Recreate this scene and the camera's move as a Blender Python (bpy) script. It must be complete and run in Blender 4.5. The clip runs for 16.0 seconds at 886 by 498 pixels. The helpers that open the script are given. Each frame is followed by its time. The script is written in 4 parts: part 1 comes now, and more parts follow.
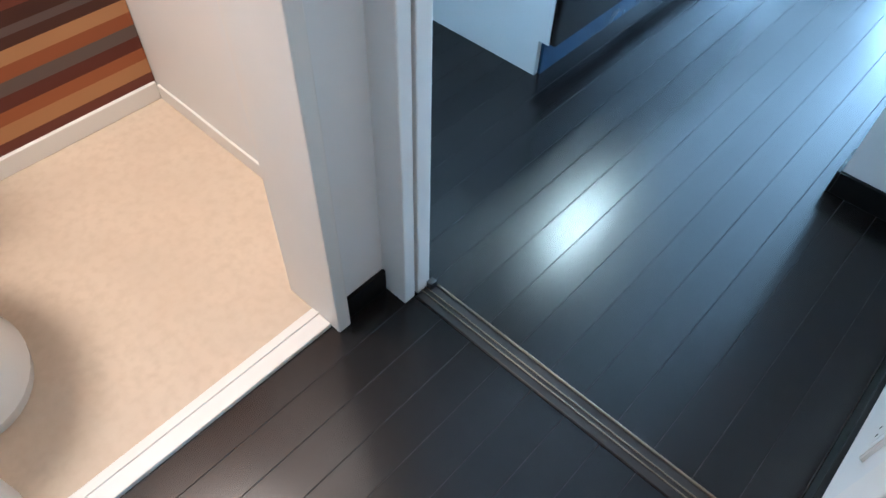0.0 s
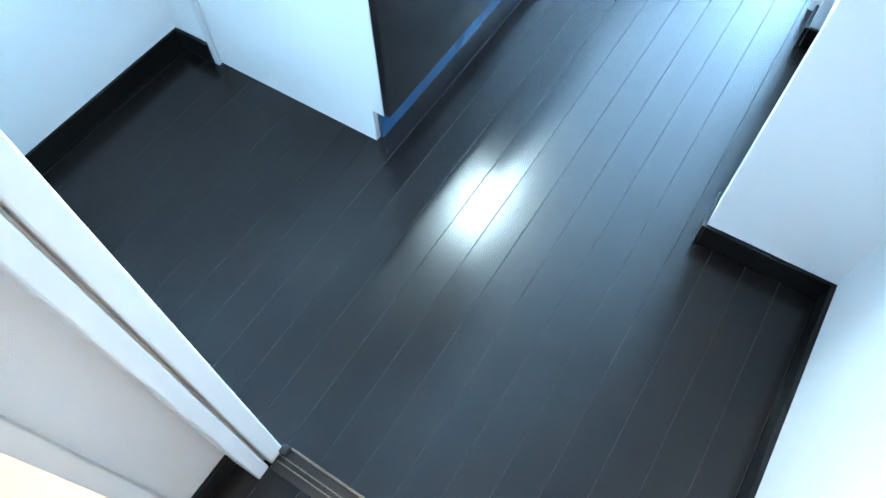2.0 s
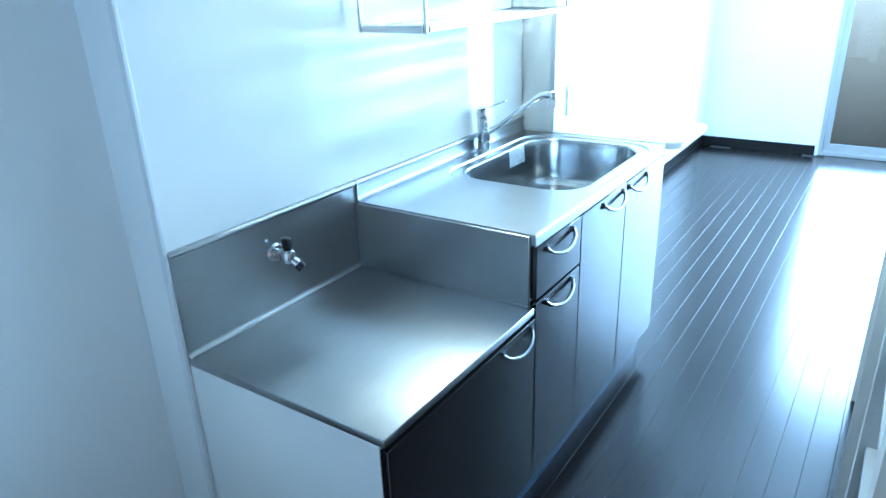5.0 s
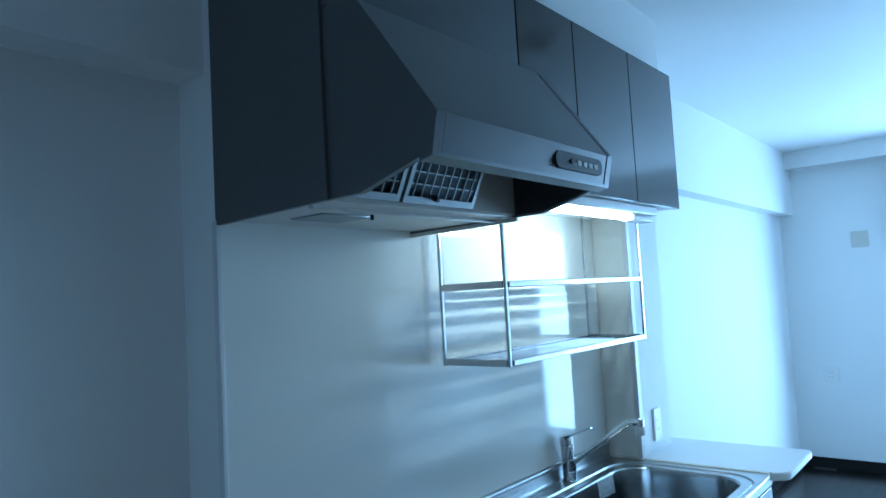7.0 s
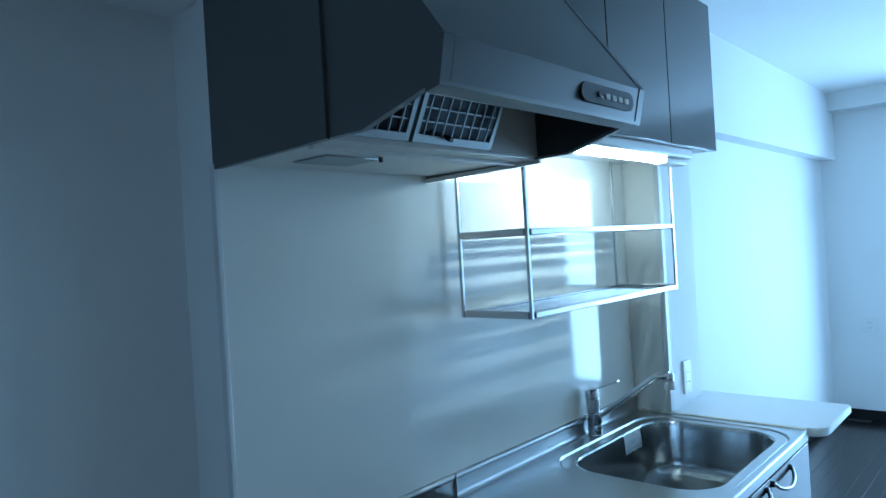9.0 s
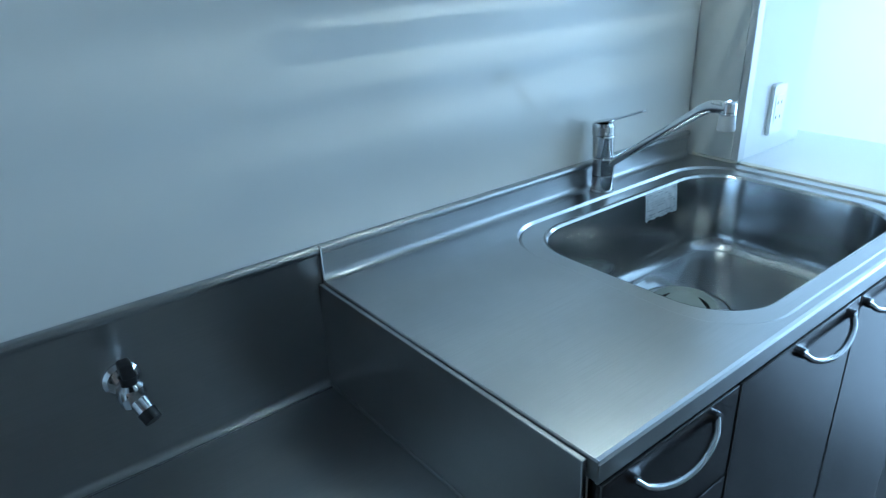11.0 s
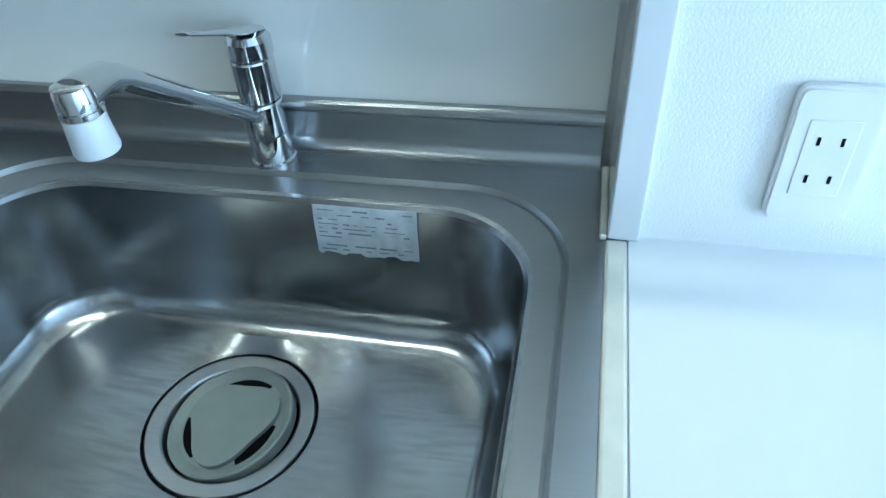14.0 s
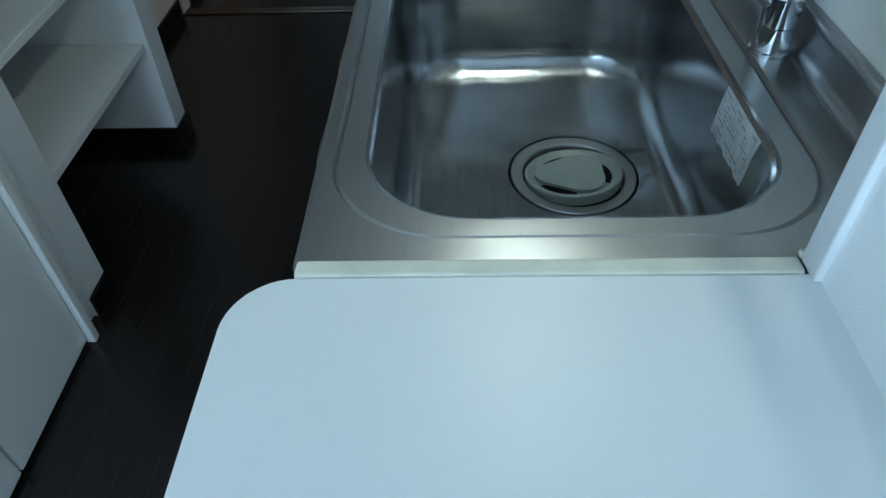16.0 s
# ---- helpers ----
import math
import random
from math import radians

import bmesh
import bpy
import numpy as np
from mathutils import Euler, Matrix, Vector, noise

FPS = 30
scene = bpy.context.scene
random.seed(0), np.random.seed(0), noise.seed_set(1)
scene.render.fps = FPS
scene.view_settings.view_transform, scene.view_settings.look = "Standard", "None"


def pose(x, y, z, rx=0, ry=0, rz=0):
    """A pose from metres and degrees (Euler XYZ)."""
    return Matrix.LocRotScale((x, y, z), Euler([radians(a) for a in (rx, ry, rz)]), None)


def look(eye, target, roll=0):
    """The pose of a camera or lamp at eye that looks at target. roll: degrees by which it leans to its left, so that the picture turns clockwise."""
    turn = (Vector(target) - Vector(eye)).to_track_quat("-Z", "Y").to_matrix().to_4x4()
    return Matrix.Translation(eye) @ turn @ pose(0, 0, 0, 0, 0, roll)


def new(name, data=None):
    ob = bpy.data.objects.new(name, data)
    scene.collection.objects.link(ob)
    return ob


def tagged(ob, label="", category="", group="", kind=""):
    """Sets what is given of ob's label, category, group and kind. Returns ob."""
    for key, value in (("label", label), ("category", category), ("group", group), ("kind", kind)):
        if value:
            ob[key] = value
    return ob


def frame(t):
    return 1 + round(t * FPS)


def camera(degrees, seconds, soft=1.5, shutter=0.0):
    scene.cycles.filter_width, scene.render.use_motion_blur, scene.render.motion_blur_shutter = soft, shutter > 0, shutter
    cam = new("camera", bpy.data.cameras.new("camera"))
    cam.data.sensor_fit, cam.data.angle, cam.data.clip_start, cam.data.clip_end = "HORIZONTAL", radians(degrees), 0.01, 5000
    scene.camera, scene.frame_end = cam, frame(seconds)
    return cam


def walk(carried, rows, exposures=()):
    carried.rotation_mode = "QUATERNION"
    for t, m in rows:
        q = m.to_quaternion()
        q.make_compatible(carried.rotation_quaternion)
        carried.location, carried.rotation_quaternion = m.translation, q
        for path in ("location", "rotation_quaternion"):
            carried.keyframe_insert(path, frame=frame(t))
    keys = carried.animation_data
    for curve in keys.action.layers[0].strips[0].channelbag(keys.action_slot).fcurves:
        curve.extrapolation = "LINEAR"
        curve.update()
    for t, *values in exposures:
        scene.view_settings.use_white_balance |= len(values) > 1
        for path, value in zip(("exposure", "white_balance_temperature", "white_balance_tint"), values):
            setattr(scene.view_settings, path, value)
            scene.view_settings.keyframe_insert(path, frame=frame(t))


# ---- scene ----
cam = camera(66.3, 16.0)
PATH = [
    (0, (1.36, -1.311, 1.136), (0.529, -0.362, -0.417), 2.2),
    (0.5, (1.291, -1.172, 1.18), (0.731, -0.13, -0.433), -1.8),
    (1, (1.205, -1.068, 1.184), (0.897, -0.01, -0.485), -0.6),
    (1.5, (1.229, -0.9, 1.259), (0.772, 0.005, -0.465), -3.8),
    (2, (1.246, -0.802, 1.308), (0.68, 0.031, -0.42), -2.0),
    (2.5, (1.257, -0.794, 1.337), (0.635, 0.113, -0.333), -4.3),
    (3, (1.246, -0.773, 1.367), (0.566, 0.26, -0.205), -3.4),
    (3.5, (1.243, -0.777, 1.373), (0.441, 0.448, 0.01), -2.7),
    (4, (1.244, -0.774, 1.388), (0.369, 0.607, 0.236), -1.3),
    (4.2, (1.244, -0.77, 1.395), (0.329, 0.654, 0.329), -1.2),
    (6.3, (1.186, -0.742, 1.443), (-0.036, 0.824, 1.214), -3.6),
    (6.5, (1.186, -0.744, 1.453), (-0.064, 0.812, 1.328), -3.3),
    (7, (1.186, -0.752, 1.459), (-0.077, 0.793, 1.594), -3.2),
    (7.5, (1.19, -0.751, 1.464), (-0.061, 0.783, 1.748), -2.5),
    (8, (1.186, -0.741, 1.465), (-0.084, 0.782, 1.722), -2.8),
    (8.5, (1.177, -0.729, 1.465), (-0.114, 0.793, 1.604), -2.8),
    (9, (1.139, -0.658, 1.454), (-0.195, 0.832, 1.447), -3.4),
    (9.5, (1.069, -0.498, 1.397), (-0.241, 0.987, 1.116), -4.1),
    (9.7, (1.066, -0.429, 1.382), (-0.28, 1.002, 1.007), -3.1),
    (11.8, (0.81, 0.55, 1.262), (-0.634, 1.547, 0.304), -4.3),
    (12, (0.815, 0.644, 1.254), (-0.658, 1.589, 0.286), -5.6),
    (12.5, (0.737, 0.915, 1.223), (-0.742, 1.813, 0.22), -4.2),
    (13, (0.696, 1.172, 1.242), (-0.86, 1.685, 0.094), -7.4),
    (13.5, (0.68, 1.421, 1.248), (-0.897, 1.431, 0.017), -3.9),
    (14, (0.622, 1.574, 1.229), (-0.855, 1.208, -0.068), -3.9),
    (14.5, (0.55, 1.719, 1.218), (-0.687, 0.922, -0.136), -3.0),
    (15, (0.484, 1.802, 1.234), (-0.309, 0.657, -0.205), -5.7),
    (15.5, (0.441, 1.920, 1.242), (0.194, 0.559, -0.203), -5.9),
    (16, (0.42, 2.013, 1.235), (0.462, 0.572, -0.151), -1.7),
]
EXPOSURES = [(0.0, 2.75, 4650, 4), (0.5, 3.02, 4500, 2), (1.5, 3.62, 4650, 2), (2.5, 3.98, 4720, 3), (3.3, 3.82, 4750, 4), (4.2, 3.22, 4780, 4), (6.3, 0.45, 4450, 3), (7.5, 0.18, 4500, 2),
             (9.0, 0.16, 4520, 2), (9.7, 0.07, 4560, 3), (11.8, 1.0, 5050, 6), (12.5, 0.98, 5080, 6), (13.5, 1.0, 5250, 8), (14.5, 0.66, 5300, 5), (15.0, 0.58, 5300, 5), (16.0, 0.08, 5450, 5)]
walk(cam, [(t, look(eye, target, roll)) for t, eye, target, roll in PATH], EXPOSURES)

# ---- exposure is keyed with the walk above; world and lights ----
world = bpy.data.worlds.new("world")
scene.world = world
world.use_nodes = True
_wn = world.node_tree.nodes
_sky = _wn.new("ShaderNodeTexSky")
_sky.sky_type = "NISHITA"
_sky.sun_disc = False
_sky.sun_elevation = radians(40)
_sky.sun_rotation = radians(200)
world.node_tree.links.new(_sky.outputs[0], _wn["Background"].inputs[0])
_wn["Background"].inputs[1].default_value = 0.10


def area_lamp(name, m, sx, sy, watts, colour):
    data = bpy.data.lights.new(name, "AREA")
    data.shape, data.size, data.size_y, data.energy, data.color = "RECTANGLE", sx, sy, watts, colour
    ob = new(name, data)
    ob.matrix_world = m
    return ob


WIN_X0, WIN_X1, WIN_Z1, FAR_Y, CEIL = 0.74, 2.40, 2.02, 5.08, 2.40
DAY = (0.66, 0.865, 1.0)
area_lamp("window_daylight", look((1.57, 5.0, 1.05), (1.9, 0.0, 0.9)), 1.6, 1.9, 92, DAY)
area_lamp("toilet_room_bulb", look((0.18, -1.34, 2.3), (0.36, -1.0, 0)), 0.42, 0.42, 7.2, (1.0, 0.70, 0.46))


# ---- materials ----
def material(name, colour, rough=0.5, metal=0.0, grain=(), bump=0.0, bump_scale=200.0, vary=0.06, vary_scale=3.0,
             rough_vary=0.08, stretch=(1, 1, 1), per_object=0.0, coat=0.0, specular=0.5):
    """A principled surface with a broad stain-like variation, a fine grain, gloss variation and relief."""
    m = bpy.data.materials.new(name)
    m.use_nodes = True
    n, l = m.node_tree.nodes, m.node_tree.links
    b = n["Principled BSDF"]
    co = n.new("ShaderNodeTexCoord")
    mp = n.new("ShaderNodeMapping")
    mp.inputs["Scale"].default_value = stretch
    l.new(co.outputs["Object"], mp.inputs[0])
    big = n.new("ShaderNodeTexNoise")
    big.inputs["Scale"].default_value, big.inputs["Detail"].default_value = vary_scale, 5
    l.new(co.outputs["Object"], big.inputs["Vector"])
    fine = n.new("ShaderNodeTexNoise")
    fine.inputs["Scale"].default_value, fine.inputs["Detail"].default_value = bump_scale, 4
    l.new(mp.outputs[0], fine.inputs["Vector"])
    ramp = n.new("ShaderNodeValToRGB")
    lo = [c * (1 - vary) for c in colour]
    hi = [min(1, c * (1 + vary)) for c in colour]
    ramp.color_ramp.elements[0].color, ramp.color_ramp.elements[1].color = (*lo, 1), (*hi, 1)
    ramp.color_ramp.elements[0].position, ramp.color_ramp.elements[1].position = 0.15, 0.85
    ramp.color_ramp.interpolation = "EASE"
    l.new(big.outputs[0], ramp.inputs[0])
    out = ramp.outputs[0]
    if grain:
        mix = n.new("ShaderNodeMix")
        mix.data_type, mix.blend_type = "RGBA", "MIX"
        mix.inputs["B"].default_value = (*grain, 1)
        gr = n.new("ShaderNodeMapRange")
        gr.inputs["From Min"].default_value, gr.inputs["From Max"].default_value = 0.42, 0.75
        l.new(fine.outputs[0], gr.inputs[0])
        l.new(gr.outputs[0], mix.inputs["Factor"])
        l.new(out, mix.inputs["A"])
        out = mix.outputs["Result"]
    if per_object:
        info = n.new("ShaderNodeObjectInfo")
        mr = n.new("ShaderNodeMapRange")
        mr.inputs["To Min"].default_value, mr.inputs["To Max"].default_value = 1 - per_object, 1 + per_object
        l.new(info.outputs["Random"], mr.inputs[0])
        hs = n.new("ShaderNodeHueSaturation")
        l.new(mr.outputs[0], hs.inputs["Value"])
        l.new(out, hs.inputs["Color"])
        out = hs.outputs[0]
    l.new(out, b.inputs["Base Color"])
    rr = n.new("ShaderNodeMapRange")
    rr.inputs["To Min"].default_value, rr.inputs["To Max"].default_value = max(0.02, rough - rough_vary), min(1, rough + rough_vary)
    l.new(big.outputs[0] if not grain else fine.outputs[0], rr.inputs[0])
    l.new(rr.outputs[0], b.inputs["Roughness"])
    b.inputs["Metallic"].default_value = metal
    b.inputs["Specular IOR Level"].default_value = specular
    b.inputs["Coat Weight"].default_value = coat
    b.inputs["Coat Roughness"].default_value = 0.08
    if bump:
        bp = n.new("ShaderNodeBump")
        bp.inputs["Strength"].default_value, bp.inputs["Distance"].default_value = bump, 0.002
        l.new(fine.outputs[0], bp.inputs["Height"])
        l.new(bp.outputs[0], b.inputs["Normal"])
    return m


def glowing(name, colour, strength):
    m = bpy.data.materials.new(name)
    m.use_nodes = True
    b = m.node_tree.nodes["Principled BSDF"]
    b.inputs["Base Color"].default_value = (0.9, 0.9, 0.9, 1)
    b.inputs["Emission Color"].default_value = (*colour, 1)
    b.inputs["Emission Strength"].default_value = strength
    return m


def glass_material():
    m = bpy.data.materials.new("window_glass")
    m.use_nodes = True
    b = m.node_tree.nodes["Principled BSDF"]
    b.inputs["Roughness"].default_value, b.inputs["Transmission Weight"].default_value, b.inputs["IOR"].default_value = 0.0, 1.0, 1.45
    return m


def striped_paper():
    """Wallpaper with level stripes of brown, rust, orange, tan and grey of uneven width."""
    m = bpy.data.materials.new("striped_wallpaper")
    m.use_nodes = True
    n, l = m.node_tree.nodes, m.node_tree.links
    b = n["Principled BSDF"]
    co, sep = n.new("ShaderNodeTexCoord"), n.new("ShaderNodeSeparateXYZ")
    l.new(co.outputs["Object"], sep.inputs[0])
    mod = n.new("ShaderNodeMath")
    mod.operation = "FRACT"
    sc = n.new("ShaderNodeMath")
    sc.operation = "MULTIPLY"
    sc.inputs[1].default_value = 1 / 0.32
    l.new(sep.outputs["Z"], sc.inputs[0])
    l.new(sc.outputs[0], mod.inputs[0])
    ramp = n.new("ShaderNodeValToRGB")
    ramp.color_ramp.interpolation = "CONSTANT"
    bands = [(0.0, (0.05, 0.012, 0.006)), (0.1, (0.13, 0.03, 0.012)), (0.24, (0.42, 0.20, 0.07)), (0.36, (0.30, 0.09, 0.022)),
             (0.46, (0.10, 0.018, 0.008)), (0.56, (0.12, 0.085, 0.07)), (0.66, (0.28, 0.08, 0.02)), (0.76, (0.42, 0.21, 0.08)),
             (0.86, (0.06, 0.016, 0.008)), (0.94, (0.10, 0.07, 0.06))]
    el = ramp.color_ramp.elements
    el[0].position, el[0].color = bands[0][0], (*bands[0][1], 1)
    el[1].position, el[1].color = bands[1][0], (*bands[1][1], 1)
    for p, c in bands[2:]:
        e = el.new(p)
        e.color = (*c, 1)
    l.new(mod.outputs[0], ramp.inputs[0])
    l.new(ramp.outputs[0], b.inputs["Base Color"])
    b.inputs["Roughness"].default_value = 0.75
    nz, bp = n.new("ShaderNodeTexNoise"), n.new("ShaderNodeBump")
    nz.inputs["Scale"].default_value = 260
    bp.inputs["Strength"].default_value, bp.inputs["Distance"].default_value = 0.3, 0.001
    l.new(co.outputs["Object"], nz.inputs["Vector"])
    l.new(nz.outputs[0], bp.inputs["Height"])
    l.new(bp.outputs[0], b.inputs["Normal"])
    return m


WALLPAPER = material("white_vinyl_wallpaper", (0.78, 0.78, 0.77), 0.62, bump=0.26, bump_scale=420, vary=0.03, vary_scale=1.4)
CEILPAPER = material("white_ceiling_paper", (0.80, 0.80, 0.79), 0.7, bump=0.3, bump_scale=300, vary=0.02, vary_scale=1.2)
PANEL = material("glossy_kitchen_panel", (0.75, 0.75, 0.71), 0.06, vary=0.03, vary_scale=2.2, rough_vary=0.025, bump=0.012, bump_scale=9)
TRIM = material("white_trim", (0.66, 0.67, 0.67), 0.38, vary=0.03, vary_scale=6)
CASING = material("white_door_casing", (0.80, 0.78, 0.74), 0.45, vary=0.04, vary_scale=5, bump=0.05, bump_scale=90, stretch=(1, 1, 0.1))
BASE = material("black_brown_baseboard", (0.005, 0.0043, 0.004), 0.42, specular=0.3, vary=0.2, vary_scale=8, bump=0.04, bump_scale=140)
PLANK = material("dark_walnut_floorboard", (0.0105, 0.0080, 0.0072), 0.225, vary=0.22, vary_scale=4, rough_vary=0.03, per_object=0.10, specular=0.40)
# joints coloured paler than the boards to imitate glints off their bevels
GROOVE = material("glint_floor_joint", (0.030, 0.029, 0.027), 0.7, vary=0.5, vary_scale=7)
METALSTRIP = material("threshold_strip", (0.030, 0.024, 0.020), 0.36, 0.35, vary=0.2, vary_scale=9, bump=0.08, bump_scale=120, stretch=(0.2, 4, 1))
RAIL = material("tan_metal_rail", (0.20, 0.155, 0.11), 0.36, 0.6, vary=0.25, vary_scale=14)
STEEL = material("brushed_stainless_steel", (0.44, 0.45, 0.455), 0.305, 1.0, vary=0.08, vary_scale=7, rough_vary=0.02, grain=(0.420, 0.430, 0.435), bump_scale=120, stretch=(5, 0.10, 5))
BOWL = material("satin_stainless_steel", (0.43, 0.44, 0.445), 0.20, 1.0, vary=0.20, vary_scale=6, rough_vary=0.06, grain=(0.345, 0.355, 0.36), bump=0.05, bump_scale=60, stretch=(2.5, 0.35, 1))
CHROME = material("chrome", (0.66, 0.67, 0.68), 0.07, 1.0, vary=0.03, vary_scale=12, rough_vary=0.03)
SATIN = material("satin_metal", (0.55, 0.55, 0.55), 0.21, 1.0, vary=0.05, vary_scale=10, rough_vary=0.04)
HANDLESTEEL = material("dark_chrome_handle", (0.34, 0.35, 0.36), 0.12, 1.0, vary=0.05, vary_scale=10, rough_vary=0.03)
DARKDOOR = material("dark_walnut_door", (0.0115, 0.0092, 0.0088), 0.15, grain=(0.016, 0.0128, 0.012), bump=0.015, bump_scale=42,
                    vary=0.15, vary_scale=5, rough_vary=0.025, stretch=(5, 5, 0.25), specular=0.68)
KICK = material("blue_black_kick_board", (0.022, 0.048, 0.10), 0.2, vary=0.15, vary_scale=9, rough_vary=0.04, specular=0.5)
MELAMINE = material("white_melamine", (0.77, 0.77, 0.75), 0.38, vary=0.025, vary_scale=4, rough_vary=0.05)
LAMINATE = material("white_laminate_worktop", (0.80, 0.81, 0.81), 0.36, vary=0.015, vary_scale=5, rough_vary=0.05)
CREAM = material("cream_sealant", (0.70, 0.68, 0.58), 0.45, vary=0.10, vary_scale=30)
HOODPAINT = material("silver_grey_hood_paint", (0.122, 0.127, 0.130), 0.36, 0.45, vary=0.05, vary_scale=5, rough_vary=0.05, bump=0.03, bump_scale=300)
HOODIN = material("hood_inner_cream", (0.60, 0.58, 0.54), 0.4, vary=0.08, vary_scale=12)
FILTER = material("aluminium_filter", (0.30, 0.31, 0.31), 0.40, 0.9, vary=0.1, vary_scale=30)
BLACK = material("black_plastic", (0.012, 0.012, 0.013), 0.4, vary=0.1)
FILTERBACK = material("dark_filter_mesh", (0.035, 0.045, 0.055), 0.35, 0.6, vary=0.3, vary_scale=60)
# near-black colour that stands for the shade inside openings
HOLE_SHADE = material("painted_hole_shade", (0.003, 0.003, 0.003), 0.8, vary=0.1, specular=0.08)
PLASTIC = material("white_plastic", (0.76, 0.76, 0.74), 0.39, vary=0.03, vary_scale=20)
GREYPLASTIC = material("grey_green_plastic", (0.21, 0.24, 0.225), 0.45, vary=0.06, vary_scale=30)
HEADPLASTIC = material("pale_grey_plastic", (0.56, 0.575, 0.585), 0.38, vary=0.05, vary_scale=30)
BEIGEPLASTIC = material("beige_plastic", (0.55, 0.53, 0.47), 0.4, vary=0.04, vary_scale=20)
VINYL = material("beige_vinyl_floor", (0.60, 0.50, 0.38), 0.42, grain=(0.55, 0.45, 0.33), vary=0.05, vary_scale=7, bump=0.05, bump_scale=45)
CERAMIC = material("white_ceramic", (0.80, 0.79, 0.76), 0.12, vary=0.02, vary_scale=6)
STICKER = material("worn_paper_label", (0.55, 0.57, 0.57), 0.5, grain=(0.40, 0.42, 0.43), vary=0.12, vary_scale=40, bump_scale=70)
INK = material("faded_print", (0.16, 0.18, 0.20), 0.6, vary=0.25, vary_scale=90)
TUBE = glowing("lit_fluorescent_cover", (0.98, 1.0, 0.80), 55.0)
ALU = material("aluminium_sash", (0.5, 0.5, 0.5), 0.4, 0.8, vary=0.05)
GLASS = glass_material()
STRIPE = striped_paper()


# ---- building helpers ----
def box(bm, x0, x1, y0, y1, z0, z1, bevel=0.0, seg=2):
    r = bmesh.ops.create_cube(bm, size=1.0, matrix=Matrix.Translation(((x0 + x1) / 2, (y0 + y1) / 2, (z0 + z1) / 2))
                              @ Matrix.Diagonal((x1 - x0, y1 - y0, z1 - z0, 1)))
    if bevel:
        es = {e for v in r["verts"] for e in v.link_edges}
        bmesh.ops.bevel(bm, geom=list(es), offset=bevel, segments=seg, profile=0.5, affect="EDGES")
    return bm


def cube(x0, x1, y0, y1, z0, z1, bevel=0.0, seg=2):
    return box(bmesh.new(), x0, x1, y0, y1, z0, z1, bevel, seg)


def rod(bm, a, b, r0, r1=None, seg=24):
    a, b = Vector(a), Vector(b)
    m = Matrix.Translation((a + b) / 2) @ (b - a).to_track_quat("Z", "Y").to_matrix().to_4x4()
    bmesh.ops.create_cone(bm, cap_ends=True, segments=seg, radius1=r0, radius2=r0 if r1 is None else r1, depth=(b - a).length, matrix=m)
    return bm


def sweep(bm, pts, radius, seg=20, flat=1.0):
    """A tube along points, with its section squashed by flat."""
    pts = [Vector(p) for p in pts]
    rings = []
    for i, p in enumerate(pts):
        d = (pts[min(i + 1, len(pts) - 1)] - pts[max(i - 1, 0)]).normalized()
        side = d.cross(Vector((0, 0, 1)))
        side = side.normalized() if side.length > 1e-4 else Vector((0, 1, 0))
        up = side.cross(d)
        r = radius[i] if isinstance(radius, (list, tuple)) else radius
        rings.append([bm.verts.new(p + side * (math.cos(k * math.tau / seg) * r) + up * (math.sin(k * math.tau / seg) * r * flat)) for k in range(seg)])
    for a, b in zip(rings, rings[1:]):
        for k in range(seg):
            bm.faces.new((a[k], a[(k + 1) % seg], b[(k + 1) % seg], b[k]))
    bm.faces.new(rings[0])
    bm.faces.new(rings[-1])
    bmesh.ops.recalc_face_normals(bm, faces=bm.faces)
    return bm


def lathe(bm, centre, profile, seg=32, squash=(1, 1)):
    """Turns (radius, height) pairs round a vertical axis at centre."""
    c = Vector(centre)
    rings = [[bm.verts.new(c + Vector((math.cos(k * math.tau / seg) * r * squash[0], math.sin(k * math.tau / seg) * r * squash[1], z))) for k in range(seg)]
             for r, z in profile]
    for a, b in zip(rings, rings[1:]):
        for k in range(seg):
            bm.faces.new((a[k], a[(k + 1) % seg], b[(k + 1) % seg], b[k]))
    bm.faces.new(rings[0])
    bm.faces.new(rings[-1])
    bmesh.ops.recalc_face_normals(bm, faces=bm.faces)
    return bm


def prism(bm, outline, axis, lo, hi):
    """Extrudes an outline of (u, v) pairs along an axis: x -> (y, z), y -> (x, z), z -> (x, y)."""
    def at(u, v, w):
        return {"x": (w, u, v), "y": (u, w, v), "z": (u, v, w)}[axis]
    a = [bm.verts.new(at(u, v, lo)) for u, v in outline]
    b = [bm.verts.new(at(u, v, hi)) for u, v in outline]
    bm.faces.new(a)
    bm.faces.new(b)
    for i in range(len(a)):
        j = (i + 1) % len(a)
        bm.faces.new((a[i], a[j], b[j], b[i]))
    bmesh.ops.recalc_face_normals(bm, faces=bm.faces)
    return bm


def thing(name, at, label, category, group="", kind=""):
    ob = new(name)
    ob.location = at
    ob.empty_display_size = 0.05
    return tagged(ob, label, category, group, kind)


def base_of(ob):
    p = Vector((0, 0, 0))
    while ob:
        p += ob.location
        ob = ob.parent
    return p


def smooth(me, angle=21):
    for p in me.polygons:
        p.use_smooth = True
    me.set_sharp_from_angle(angle=radians(angle))


def part(name, bm, mat, parent=None, label=""):
    """One mesh object from a bmesh in world places, under a thing or a part."""
    if parent:
        bmesh.ops.translate(bm, verts=bm.verts, vec=-base_of(parent))
    me = bpy.data.meshes.new(name)
    bm.to_mesh(me)
    bm.free()
    smooth(me)
    me.materials.append(mat)
    ob = new(name, me)
    ob.parent = parent
    return tagged(ob, label)


